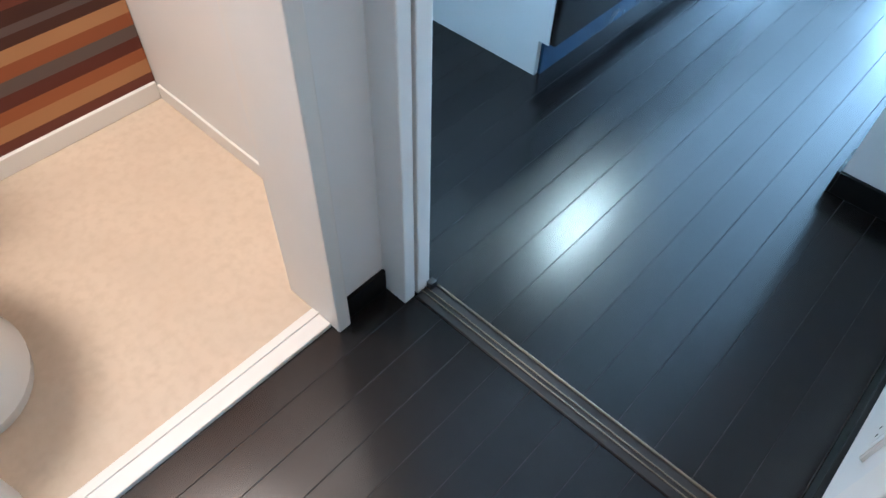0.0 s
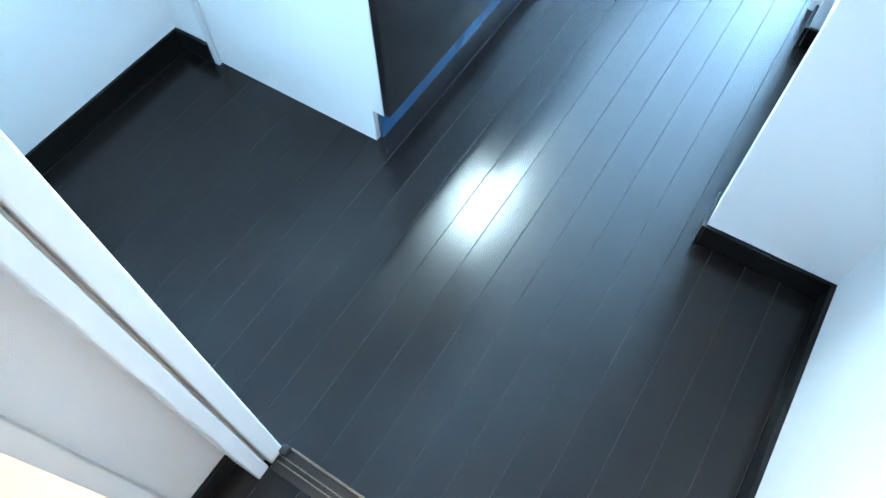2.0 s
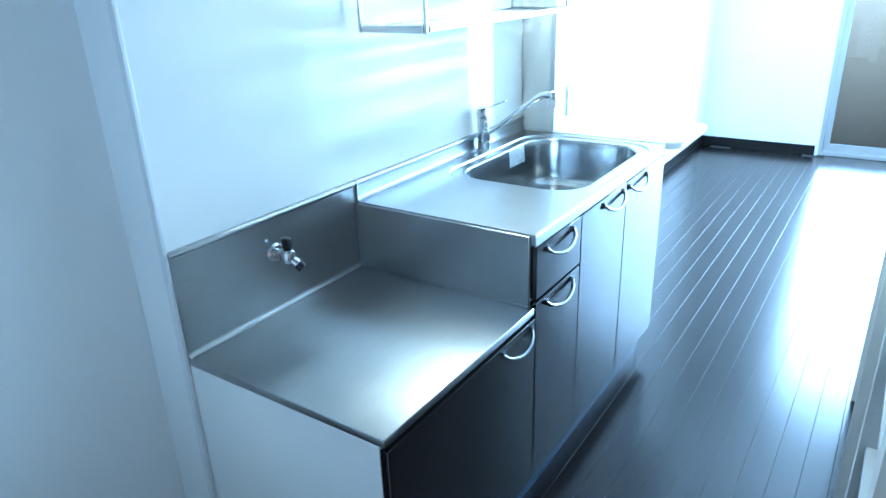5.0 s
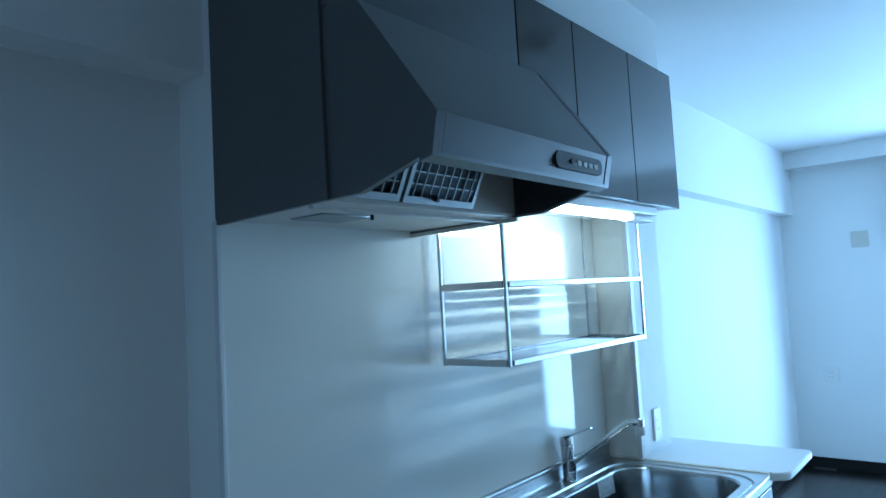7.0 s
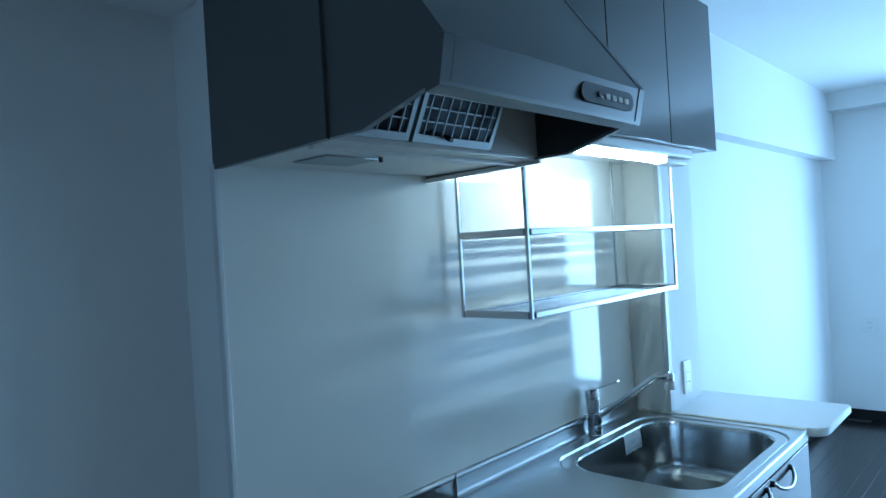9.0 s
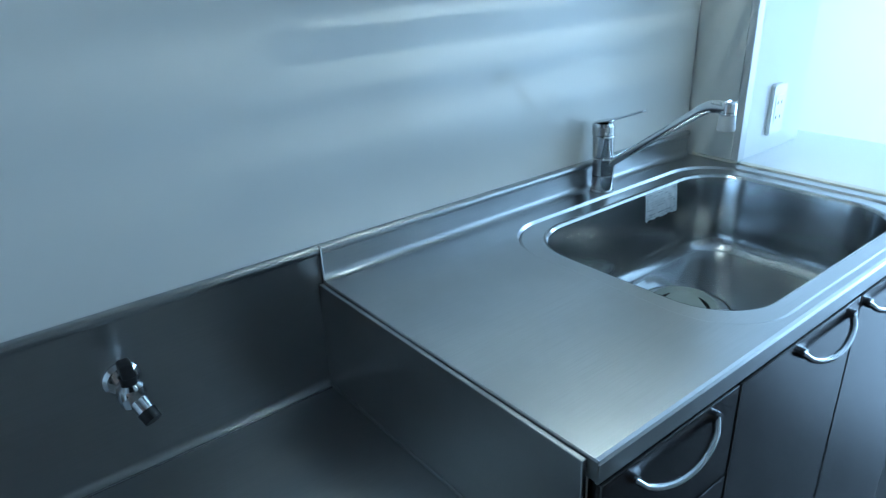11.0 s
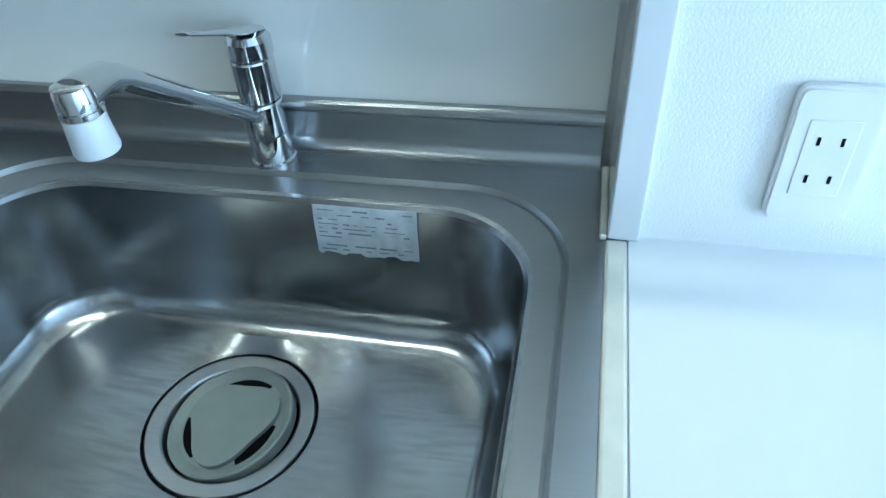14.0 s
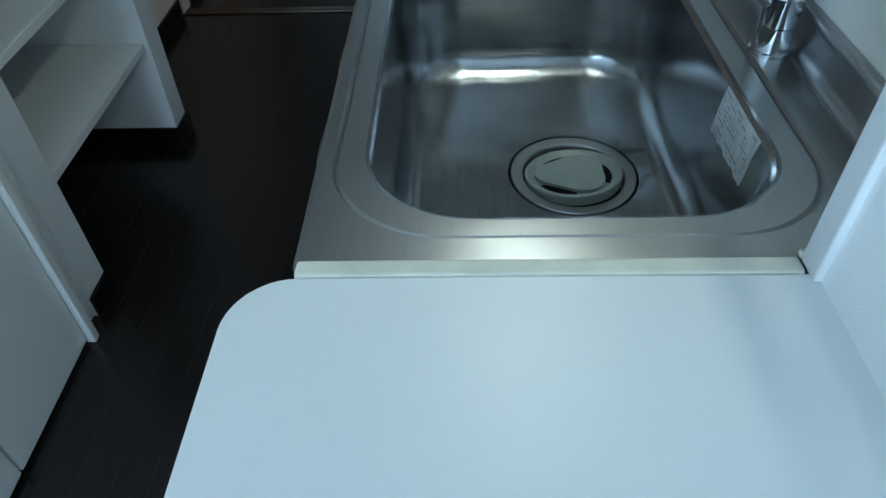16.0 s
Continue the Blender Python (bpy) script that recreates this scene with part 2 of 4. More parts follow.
def structure(name, bm, mat, label, category):
    return tagged(part(name, bm, mat), label, category, "", "structure")


# ---- large structure ----
# slab top shows in the joints as painted pale glint lines
structure("floor", box(cube(-0.27, 1.90, -2.7, 1.70, -0.12, -0.0010), -0.27, 3.0, 1.70, 5.2, -0.12, -0.0010), GROOVE, "dark walnut floorboards with a satin gloss", "floor")
structure("ceiling", cube(-0.3, 3.0, -2.7, 5.2, CEIL, CEIL + 0.1), CEILPAPER, "plain white papered ceiling", "ceiling")
structure("wall_west", cube(-0.27, -0.13, -2.7, 5.2, -0.006, CEIL), WALLPAPER, "white wallpapered outer wall behind the fridge space", "wall")
structure("wall_kitchen_back", cube(-0.13, -0.006, 0.0, 1.60, -0.006, CEIL), WALLPAPER, "white wall box behind the kitchen units", "wall")
bm = cube(-0.006, 0.0, 0.003, 1.598, -0.006, 1.72)
structure("wall_panel", bm, PANEL, "glossy pale grey kitchen wall panel behind stove and sink", "wall panel")
structure("trim_panel_edge", cube(-0.010, 0.006, -0.008, 0.003, -0.004, 1.63, 0.002), TRIM, "thin white trim strip on the panel edge", "trim")
bm = box(cube(-0.13, 0.126, 1.612, 1.90, -0.006, CEIL), -0.13, -0.006, 1.60, 1.612, -0.006, CEIL)
structure("wall_sink_end", bm, WALLPAPER, "white wall stub at the end of the sink", "wall")
structure("return_panel", cube(0.0, 0.116, 1.6062, 1.612, 0.826, 1.72), PANEL, "glossy pale panel on the short return beside the sink", "wall panel")
structure("trim_return_edge", cube(0.116, 0.133, 1.606, 1.634, 0.829, 1.72, 0.002), TRIM, "white corner trim beside the sink", "trim")
structure("soffit", cube(-0.006, 0.30, 0.0, 1.60, 2.185, CEIL), WALLPAPER, "white boxed soffit over the wall cabinets", "soffit")
structure("beam_west", cube(-0.13, -0.03, 1.90, FAR_Y, 1.925, CEIL), WALLPAPER, "white papered beam along the living room wall", "beam")
structure("beam_west_alcove", cube(-0.13, -0.03, -0.706, -0.0005, 1.935, CEIL), WALLPAPER, "white papered beam over the fridge space", "beam")
structure("beam_far", cube(-0.03, 2.9, FAR_Y - 0.16, FAR_Y, 2.27, CEIL), WALLPAPER, "white papered beam over the window wall", "beam")
bm = cube(-0.27, WIN_X0, FAR_Y, FAR_Y + 0.12, -0.006, CEIL)
box(bm, WIN_X0, 2.60, FAR_Y, FAR_Y + 0.12, WIN_Z1, CEIL)
box(bm, WIN_X1, 2.60, FAR_Y, FAR_Y + 0.12, -0.006, WIN_Z1)
box(bm, 2.74, 3.0, FAR_Y, FAR_Y + 0.12, -0.006, CEIL)
box(bm, 2.60, 2.74, FAR_Y, FAR_Y + 0.12, WIN_Z1, CEIL)
box(bm, 2.60, 2.74, FAR_Y, FAR_Y + 0.12, -0.006, 0.25)
structure("wall_far", bm, WALLPAPER, "white wallpapered wall with a tall balcony window", "wall")
structure("wall_living_east", cube(2.85, 3.0, 1.68, FAR_Y, -0.006, CEIL), WALLPAPER, "plain white living room wall", "wall")
structure("wall_living_south", cube(1.30, 2.85, 1.66, 1.76, -0.006, CEIL), WALLPAPER, "plain white living room wall", "wall")
structure("wall_partition", cube(-0.13, 0.70, -0.75, -0.706, -0.006, CEIL), WALLPAPER, "white partition between toilet room and fridge space", "wall")
structure("wall_hall_west", cube(0.60, 0.70, -2.6, -1.53, -0.006, CEIL), WALLPAPER, "white hall wall beside the toilet door", "wall")
structure("wall_between_doors", cube(0.60, 0.733, -0.882, -0.775, -0.006, CEIL), WALLPAPER, "narrow white wall between the two door frames", "wall")
structure("wall_over_toilet_door", cube(0.60, 0.70, -1.53, -0.884, 2.06, CEIL), WALLPAPER, "white wall over the toilet door", "wall")
structure("wall_east", cube(1.567, 1.70, -2.7, 0.151, -0.006, CEIL), WALLPAPER, "white hall wall with a low socket", "wall")
structure("wall_stub_a", cube(1.288, 1.90, 0.151, 0.238, -0.006, CEIL), WALLPAPER, "white wall stub beside the shelf recess", "wall")
structure("wall_recess_back", cube(1.80, 1.90, 0.238, 0.862, -0.006, CEIL), WALLPAPER, "white back wall of the shelf recess", "wall")
structure("wall_stub_b", cube(1.286, 1.90, 0.862, 0.950, -0.006, CEIL), WALLPAPER, "white wall stub beside the closet door", "wall")
structure("wall_closet", cube(1.30, 1.90, 0.950, 1.66, -0.006, CEIL), WALLPAPER, "white wall round the closet door", "wall")
structure("wall_south", cube(-0.27, 1.70, -2.8, -2.7, -0.006, CEIL), WALLPAPER, "plain white hall end wall", "wall")
structure("wall_toilet_south", cube(-0.13, 0.60, -2.3, -2.2, -0.006, CEIL), WALLPAPER, "plain white toilet room wall", "wall")
structure("striped_wall_covering", cube(-0.13, -0.124, -2.2, -0.752, 0.05, CEIL), STRIPE, "brown, rust and tan striped wallpaper in the toilet room", "wallpaper")
structure("toilet_room_floor", cube(-0.13, 0.685, -2.2, -0.75, -0.006, 0.002), VINYL, "beige vinyl floor of the toilet room", "floor")
structure("toilet_door_sill", box(cube(0.672, 0.728, -1.48, -0.912, -0.006, 0.010, 0.003), 0.688, 0.694, -1.48, -0.912, 0.009, 0.013, 0.001), CASING, "cream painted sill of the toilet door", "sill")
structure("baseboard_toilet", box(cube(-0.124, -0.112, -2.2, -0.756, 0.002, 0.052, 0.003), -0.112, 0.62, -0.757, -0.750, 0.002, 0.045, 0.002), CASING, "low cream baseboard in the toilet room", "baseboard")

# casings of the sliding partition and of the toilet door
def casing(name, pieces, label):
    ob = thing(name, (pieces[0][0], pieces[0][2], 0), label, "door frame", kind="structure")
    for p in pieces:
        part("jamb", cube(*p, 0.003), CASING, ob)
    return ob


casing("door_frame_sliding", [(0.70, 0.795, -0.775, -0.746, 0, 2.06), (0.70, 0.796, -0.740, -0.705, 0, 2.06), (0.70, 0.780, -0.746, -0.740, 0, 2.06),
                              (1.548, 1.567, -0.785, -0.70, 0, 2.06), (0.70, 1.567, -0.775, -0.705, 2.06, 2.12)],
       "cream white sliding door frame with a slot")
casing("door_frame_toilet", [(0.60, 0.752, -0.912, -0.882, 0.0, 2.06), (0.60, 0.752, -1.53, -1.48, 0.0, 2.06), (0.60, 0.752, -1.48, -0.912, 2.0, 2.06)],
       "cream white frame of the open toilet door")
bm = cube(0.733, 0.742, -0.882, -0.775, 0, 0.064, 0.002)
structure("baseboard_jamb", bm, BASE, "short black baseboard between the two door frames", "baseboard")
th = thing("threshold", (1.18, -0.72, 0), "brown metal sliding door rail across the dark floor", "threshold", kind="structure")
part("rail_bed", cube(0.797, 1.548, -0.748, -0.696, -0.006, 0.005, 0.002), METALSTRIP, th)
part("guide_block", cube(0.797, 0.812, -0.716, -0.698, 0.005, 0.022, 0.002), METALSTRIP, th)
part("rail", cube(0.797, 1.548, -0.731, -0.7285, 0.005, 0.008, 0.0008), RAIL, th)
part("rail", cube(0.797, 1.548, -0.720, -0.7175, 0.005, 0.008, 0.0008), RAIL, th)
part("rail", cube(0.812, 1.548, -0.700, -0.6955, 0.004, 0.009, 0.001), RAIL, th)

# baseboards
def baseboard(name, boxes, label="black-brown wooden baseboard along the white wall"):
    bm = bmesh.new()
    for b in boxes:
        box(bm, *b, 0.002)
    structure(name, bm, BASE, label, "baseboard")


baseboard("baseboard_fridge_space", [(-0.13, -0.121, -0.70, -0.002, 0, 0.064), (-0.121, -0.010, -0.011, -0.0005, 0, 0.064), (-0.13, 0.695, -0.700, -0.690, 0, 0.064)])
baseboard("baseboard_hall_east", [(1.556, 1.567, -0.70, 0.142, 0, 0.064), (1.288, 1.567, 0.141, 0.151, 0, 0.064), (1.556, 1.567, -2.7, -0.785, 0, 0.064)])
baseboard("baseboard_stub", [(1.279, 1.288, 0.141, 0.247, 0, 0.064), (1.288, 1.80, 0.238, 0.247, 0, 0.064), (1.288, 1.80, 0.853, 0.862, 0, 0.064), (1.277, 1.286, 0.853, 0.955, 0, 0.064)])
baseboard("baseboard_living", [(-0.13, -0.120, 1.90, FAR_Y, 0, 0.075), (-0.12, WIN_X0 - 0.02, FAR_Y - 0.011, FAR_Y, 0, 0.075), (-0.13, 0.136, 1.90, 1.91, 0, 0.075),
                               (0.126, 0.136, 1.61, 1.90, 0, 0.075), (1.30, 2.85, 1.76, 1.77, 0, 0.075)])

# closet door with its casing
cd = thing("closet_door", (1.27, 1.3, 0), "white closed closet door with a plain casing", "door", kind="structure")
part("casing_post", cube(1.262, 1.300, 1.010, 1.032, 0.0, 2.05, 0.003), CASING, cd)
part("casing_post", cube(1.262, 1.300, 1.625, 1.66, 0.0, 2.05, 0.003), CASING, cd)
part("casing_head", cube(1.262, 1.300, 1.032, 1.625, 2.01, 2.05, 0.003), CASING, cd)
part("door_leaf", cube(1.278, 1.298, 1.035, 1.36, 0.012, 2.0, 0.003), MELAMINE, cd)
part("door_leaf", cube(1.278, 1.298, 1.365, 1.622, 0.012, 2.0, 0.003), MELAMINE, cd)

# shelf recess
for z in (0.345, 0.615, 0.95, 1.3):
    b = part("recess_shelf", cube(1.30, 1.80, 0.240, 0.860, z - 0.022, z, 0.002), MELAMINE)
    tagged(b, "cream white board shelf fixed in the wall recess", "shelf", "shelves in the recess")

# windows
def window(name, x0, x1, z0, z1, panes, label):
    ob = thing(name, ((x0 + x1) / 2, FAR_Y, z0), label, "window", kind="structure")
    fr = bmesh.new()
    for b in ((x0, x0 + 0.03, z0, z1), (x1 - 0.03, x1, z0, z1), (x0 + 0.03, x1 - 0.03, z1 - 0.03, z1), (x0 + 0.03, x1 - 0.03, z0, z0 + 0.03)):
        box(fr, b[0], b[1], FAR_Y + 0.02, FAR_Y + 0.10, b[2], b[3], 0.002)
    part("window_frame", fr, ALU, ob)
    w = (x1 - x0 - 0.06) / panes
    for i in range(panes):
        a, b, y = x0 + 0.03 + i * w, x0 + 0.03 + (i + 1) * w, FAR_Y + 0.04 + 0.025 * (i % 2)
        s = bmesh.new()
        for q in ((a, a + 0.04, z0 + 0.03, z1 - 0.03), (b - 0.04, b, z0 + 0.03, z1 - 0.03), (a + 0.04, b - 0.04, z1 - 0.08, z1 - 0.03), (a + 0.04, b - 0.04, z0 + 0.03, z0 + 0.09)):
            box(s, q[0], q[1], y, y + 0.02, q[2], q[3], 0.002)
        sash = part("sash", s, ALU, ob)
        pane = part("pane", cube(a + 0.04, b - 0.04, y + 0.008, y + 0.012, z0 + 0.09, z1 - 0.08), GLASS, sash)
        pane.visible_shadow = False


window("window_1", WIN_X0, WIN_X1, 0.0, WIN_Z1, 2, "tall aluminium sliding balcony window full of daylight")
window("window_2", 2.60, 2.74, 0.25, WIN_Z1, 1, "narrow aluminium window")

# ---- kitchen: stove base unit ----
STZ, SKZ, FX = 0.636, 0.827, 0.562


def bow_handle(y0, y1, z, parent, x=0.566):
    """A chrome bow: two feet and a bar that swings out and down."""
    bm = bmesh.new()
    n = 15
    pts = []
    for i in range(n):
        u = i / (n - 1)
        s = math.sin(math.pi * u) ** 0.55
        pts.append((x + 0.019 * s, y0 + (y1 - y0) * u, z - 0.027 * s))
    sweep(bm, pts, 0.0052, 20, 0.9)
    rod(bm, (x - 0.003, y0, z), (x + 0.004, y0, z), 0.008)
    rod(bm, (x - 0.003, y1, z), (x + 0.004, y1, z), 0.008)
    return part("handle", bm, HANDLESTEEL, parent, "polished steel bow handle")


su = thing("stove_base_unit", (0.28, 0.30, 0), "low white-sided kitchen unit with one dark glossy door", "cabinet")
side = [(0.0, 0.0), (0.513, 0.0), (0.513, 0.108), (0.545, 0.108), (0.545, 0.615), (0.0, 0.615)]
part("side_panel", prism(bmesh.new(), side, "y", 0.004, 0.020), MELAMINE, su, "white melamine side")
part("side_panel", prism(bmesh.new(), side, "y", 0.582, 0.598), MELAMINE, su)
part("back_panel", cube(0.002, 0.012, 0.020, 0.582, 0.05, 0.615), MELAMINE, su)
part("kick_board", cube(0.5135, 0.522, 0.020, 0.5995, 0.0, 0.106, 0.001), KICK, su)
d = part("door", cube(0.5455, 0.5635, 0.005, 0.597, 0.112, 0.606, 0.0015), DARKDOOR, su, "dark walnut-look glossy door")
bow_handle(0.432, 0.575, 0.588, d)

# stainless stove table: flat top, back splash, step towards the sink
st = thing("stove_table", (0.28, 0.30, 0.615), "stainless steel stove table with a tall splash back", "worktop")
bm = cube(0.020, FX, 0.0, 0.597, 0.6155, STZ, 0.0035, 3)
part("top", bm, STEEL, st)
bm = bmesh.new()
prof2 = [(0.001, 0.617), (0.021, 0.617), (0.021, STZ + 0.0004)]
prof2 += [(0.021 - 0.013 * math.sin(radians(a)), STZ + 0.0004 + 0.013 * (1 - math.cos(radians(a)))) for a in range(15, 91, 15)]
prof2 += [(0.0075, 0.866), (0.0085, 0.871), (0.0115, 0.875), (0.0125, 0.879), (0.0115, 0.883), (0.008, 0.8855), (0.001, 0.886)]
prism(bm, prof2, "y", 0.001, 0.597)
part("splash_back", bm, STEEL, st)
bm = cube(0.009, 0.548, 0.590, 0.597, STZ, SKZ - 0.004, 0.0015)
box(bm, 0.009, 0.55, 0.586, 0.590, STZ, STZ + 0.005, 0.0015)
part("side_splash", bm, STEEL, st)
bm = cube(0.018, 0.022, 0.003, 0.588, STZ - 0.001, STZ + 0.002, 0.0008)
part("joint_strip", bm, SATIN, st)

# gas cock on the splash back
gc = thing("gas_cock", (0.013, 0.285, 0.79), "chrome gas cock with a black knob on the splash back", "gas valve")
bm = bmesh.new()
rod(bm, (0.0130, 0.285, 0.785), (0.0165, 0.285, 0.785), 0.026, 0.025, 32)
rod(bm, (0.0165, 0.285, 0.785), (0.0210, 0.285, 0.785), 0.025, 0.020, 32)
part("flange", bm, CHROME, gc)
bm = bmesh.new()
rod(bm, (0.021, 0.285, 0.785), (0.046, 0.285, 0.785), 0.0125, 0.0125, 24)
rod(bm, (0.040, 0.285, 0.785), (0.046, 0.285, 0.785), 0.0165, 0.0165, 6)
part("neck", bm, CHROME, gc)
bm = bmesh.new()
lathe(bm, (0.060, 0.285, 0), [(0.010, 0.766), (0.0165, 0.772), (0.0185, 0.785), (0.0165, 0.797), (0.0110, 0.802)], 24)
part("valve_body", bm, CHROME, gc)
bm = rod(bmesh.new(), (0.066, 0.287, 0.780), (0.082, 0.293, 0.766), 0.0125, 0.0110, 24)
part("nozzle", bm, CHROME, gc)
part("nozzle_cap", rod(bmesh.new(), (0.082, 0.293, 0.766), (0.093, 0.297, 0.756), 0.0125, 0.0115, 24), BLACK, gc, "black rubber nozzle cap")
bm = rod(bmesh.new(), (0.060, 0.285, 0.802), (0.060, 0.285, 0.814), 0.0100, 0.0115, 20)
box(bm, 0.048, 0.072, 0.2765, 0.2935, 0.812, 0.834, 0.004, 3)
part("knob", bm, BLACK, gc, "black plastic knob")
gc.location.x -= 0.006

# ---- kitchen: drawer and sink unit ----
ku = thing("sink_base_unit", (0.28, 1.10, 0), "dark glossy sink cabinet with two drawers and two doors", "cabinet")
side2 = [(0.0, 0.0), (0.513, 0.0), (0.513, 0.108), (0.545, 0.108), (0.545, 0.795), (0.0, 0.795)]
part("side_panel", prism(bmesh.new(), side2, "y", 0.601, 0.616), MELAMINE, ku)
part("side_panel", prism(bmesh.new(), side2, "y", 1.580, 1.598), MELAMINE, ku, "white melamine side")
part("back_panel", cube(0.002, 0.012, 0.616, 1.580, 0.05, 0.60), MELAMINE, ku)
part("bottom_panel", cube(0.012, 0.540, 0.616, 1.580, 0.108, 0.124), MELAMINE, ku)
part("kick_board", cube(0.5135, 0.522, 0.6005, 1.580, 0.0, 0.106, 0.001), KICK, ku)
part("dark_edge", cube(0.530, 0.545, 0.600, 0.6008, 0.64, 0.795), DARKDOOR, ku)
for z0, z1 in ((0.655, 0.793), (0.112, 0.648)):
    d = part("drawer", cube(0.5455, 0.5635, 0.603, 0.868, z0, z1, 0.0015), DARKDOOR, ku, "dark walnut-look glossy drawer")
    bow_handle(0.655, 0.815, z1 - 0.020, d)
for y0, y1, h0, h1 in ((0.873, 1.216, 1.030, 1.190), (1.221, 1.597, 1.245, 1.405)):
    d = part("door", cube(0.5455, 0.5635, y0, y1, 0.112, 0.793, 0.0015), DARKDOOR, ku, "dark walnut-look glossy door")
    bow_handle(h0, h1, 0.772, d)

# stainless sink top with its bowl
BX0, BX1, BY0, BY1 = 0.098, 0.510, 0.951, 1.542


def rounded(x0, x1, y0, y1, r, n=18):
    pts = []
    for cx, cy, a0 in ((x1 - r, y1 - r, 0), (x0 + r, y1 - r, 90), (x0 + r, y0 + r, 180), (x1 - r, y0 + r, 270)):
        for i in range(n):
            a = radians(a0 + 90 * i / (n - 1))
            pts.append((cx + r * math.cos(a), cy + r * math.sin(a)))
    return pts


def ring(bm, pts, z):
    return [bm.verts.new((x, y, z)) for x, y in pts]


def bridge(bm, a, b):
    for i in range(len(a)):
        j = (i + 1) % len(a)
        bm.faces.new((a[i], a[j], b[j], b[i]))


def inset(d, r):
    return rounded(BX0 + d, BX1 - d, BY0 + d, BY1 - d, r)


def dense(pts, n=18, steps=12):
    """Adds points along the four straight sides of a rounded outline."""
    out = []
    for q in range(4):
        out += pts[q * n:(q + 1) * n]
        a, b = pts[(q + 1) * n - 1], pts[((q + 1) * n) % (4 * n)]
        out += [(a[0] + (b[0] - a[0]) * k / steps, a[1] + (b[1] - a[1]) * k / steps) for k in range(1, steps)]
    return out


kt = thing("kitchen_sink", (0.28, 1.10, 0.79), "stainless steel sink worktop with a deep rounded bowl", "sink")
bm = bmesh.new()
outer = []
n = 18
for (cx, cy) in ((FX - 0.006, 1.604), (0.014, 1.604), (0.014, 0.599), (FX - 0.006, 0.599)):
    outer += [(cx, cy)] * n
rim = rounded(BX0 - 0.038, BX1 + 0.035, BY0 - 0.040, BY1 + 0.033, 0.115)
rim2 = rounded(BX0 - 0.0345, BX1 + 0.0315, BY0 - 0.0365, BY1 + 0.0295, 0.112)
rim3 = rounded(BX0 - 0.031, BX1 + 0.028, BY0 - 0.033, BY1 + 0.026, 0.110)
# outer corners as single points, each fanned to its quarter of the rim
corner = [bm.verts.new((*outer[i * n], SKZ)) for i in range(4)]
r1 = ring(bm, rim, SKZ)
for q in range(4):
    for i in range(n - 1):
        bm.faces.new((corner[q], r1[q * n + i + 1], r1[q * n + i]))
    bm.faces.new((corner[q], corner[(q + 1) % 4], r1[((q + 1) * n) % (4 * n)], r1[q * n + n - 1]))
r2 = ring(bm, rim2, SKZ - 0.0062)
bridge(bm, r1, r2)
r4 = ring(bm, rim3, SKZ - 0.0038)
bridge(bm, r2, r4)
r3 = ring(bm, inset(-0.004, 0.108), SKZ - 0.0040)
bridge(bm, r4, r3)
bmesh.ops.recalc_face_normals(bm, faces=bm.faces)
if sum(f.normal.z for f in bm.faces) < 0:
    bmesh.ops.reverse_faces(bm, faces=bm.faces)
# rolled front edge
prism(bm, [(FX - 0.006, SKZ), (FX - 0.002, SKZ - 0.002), (FX, SKZ - 0.006), (FX, SKZ - 0.030), (FX - 0.004, SKZ - 0.031), (FX - 0.006, SKZ - 0.008)], "y", 0.599, 1.604)
prism(bm, [(0.599, SKZ), (0.601, SKZ - 0.001), (0.601, SKZ - 0.028), (0.5985, SKZ - 0.028), (0.5975, SKZ - 0.002)], "x", 0.014, FX - 0.001)
part("deck", bm, STEEL, kt)
bm = bmesh.new()
levels = [(-0.004, 0.108, SKZ - 0.0040), (0.000, 0.105, SKZ - 0.0055), (0.003, 0.103, SKZ - 0.010), (0.006, 0.10, SKZ - 0.03), (0.014, 0.095, SKZ - 0.135)]
for k in range(1, 9):
    a = radians(90 * k / 8)
    levels.append((0.014 + 0.034 * (1 - math.cos(a)), 0.095 - 0.020 * (1 - math.cos(a)), SKZ - 0.135 - 0.042 * math.sin(a)))
rings = [ring(bm, dense(inset(d0, r0)), z0) for d0, r0, z0 in levels]
for a, b in zip(rings, rings[1:]):
    bridge(bm, a, b)
DX, DY, DZ = 0.254, 1.240, SKZ - 0.190
cnt = len(rings[-1])
last = rings[-1]
ang = [math.atan2(v.co.y - DY, v.co.x - DX) for v in last]
hole = [bm.verts.new((DX + 0.0925 * math.cos(t), DY + 0.0925 * math.sin(t), DZ + 0.0015)) for t in ang]
bridge(bm, last, hole)
bmesh.ops.recalc_face_normals(bm, faces=bm.faces)
if sum(f.normal.z * f.calc_area() for f in bm.faces) < 0:
    bmesh.ops.reverse_faces(bm, faces=bm.faces)
bowl = part("bowl", bm, BOWL, kt, "satin stainless bowl with water marks")
def lip_profile(z0):
    """Section of an upstand: cove at the foot, bead at the top."""
    o = [(0.001, z0 - 0.008), (0.021, z0 - 0.008), (0.021, z0 + 0.0004)]
    o += [(0.021 - 0.013 * math.sin(radians(a)), z0 + 0.0004 + 0.013 * (1 - math.cos(radians(a)))) for a in range(15, 91, 15)]
    o += [(0.0075, 0.866), (0.0085, 0.871), (0.0115, 0.875), (0.0125, 0.879), (0.0115, 0.883), (0.008, 0.8855), (0.001, 0.886)]
    return o


bmesh_lip = prism(bmesh.new(), lip_profile(SKZ), "y", 0.599, 1.597)
part("back_lip", bmesh_lip, STEEL, kt)
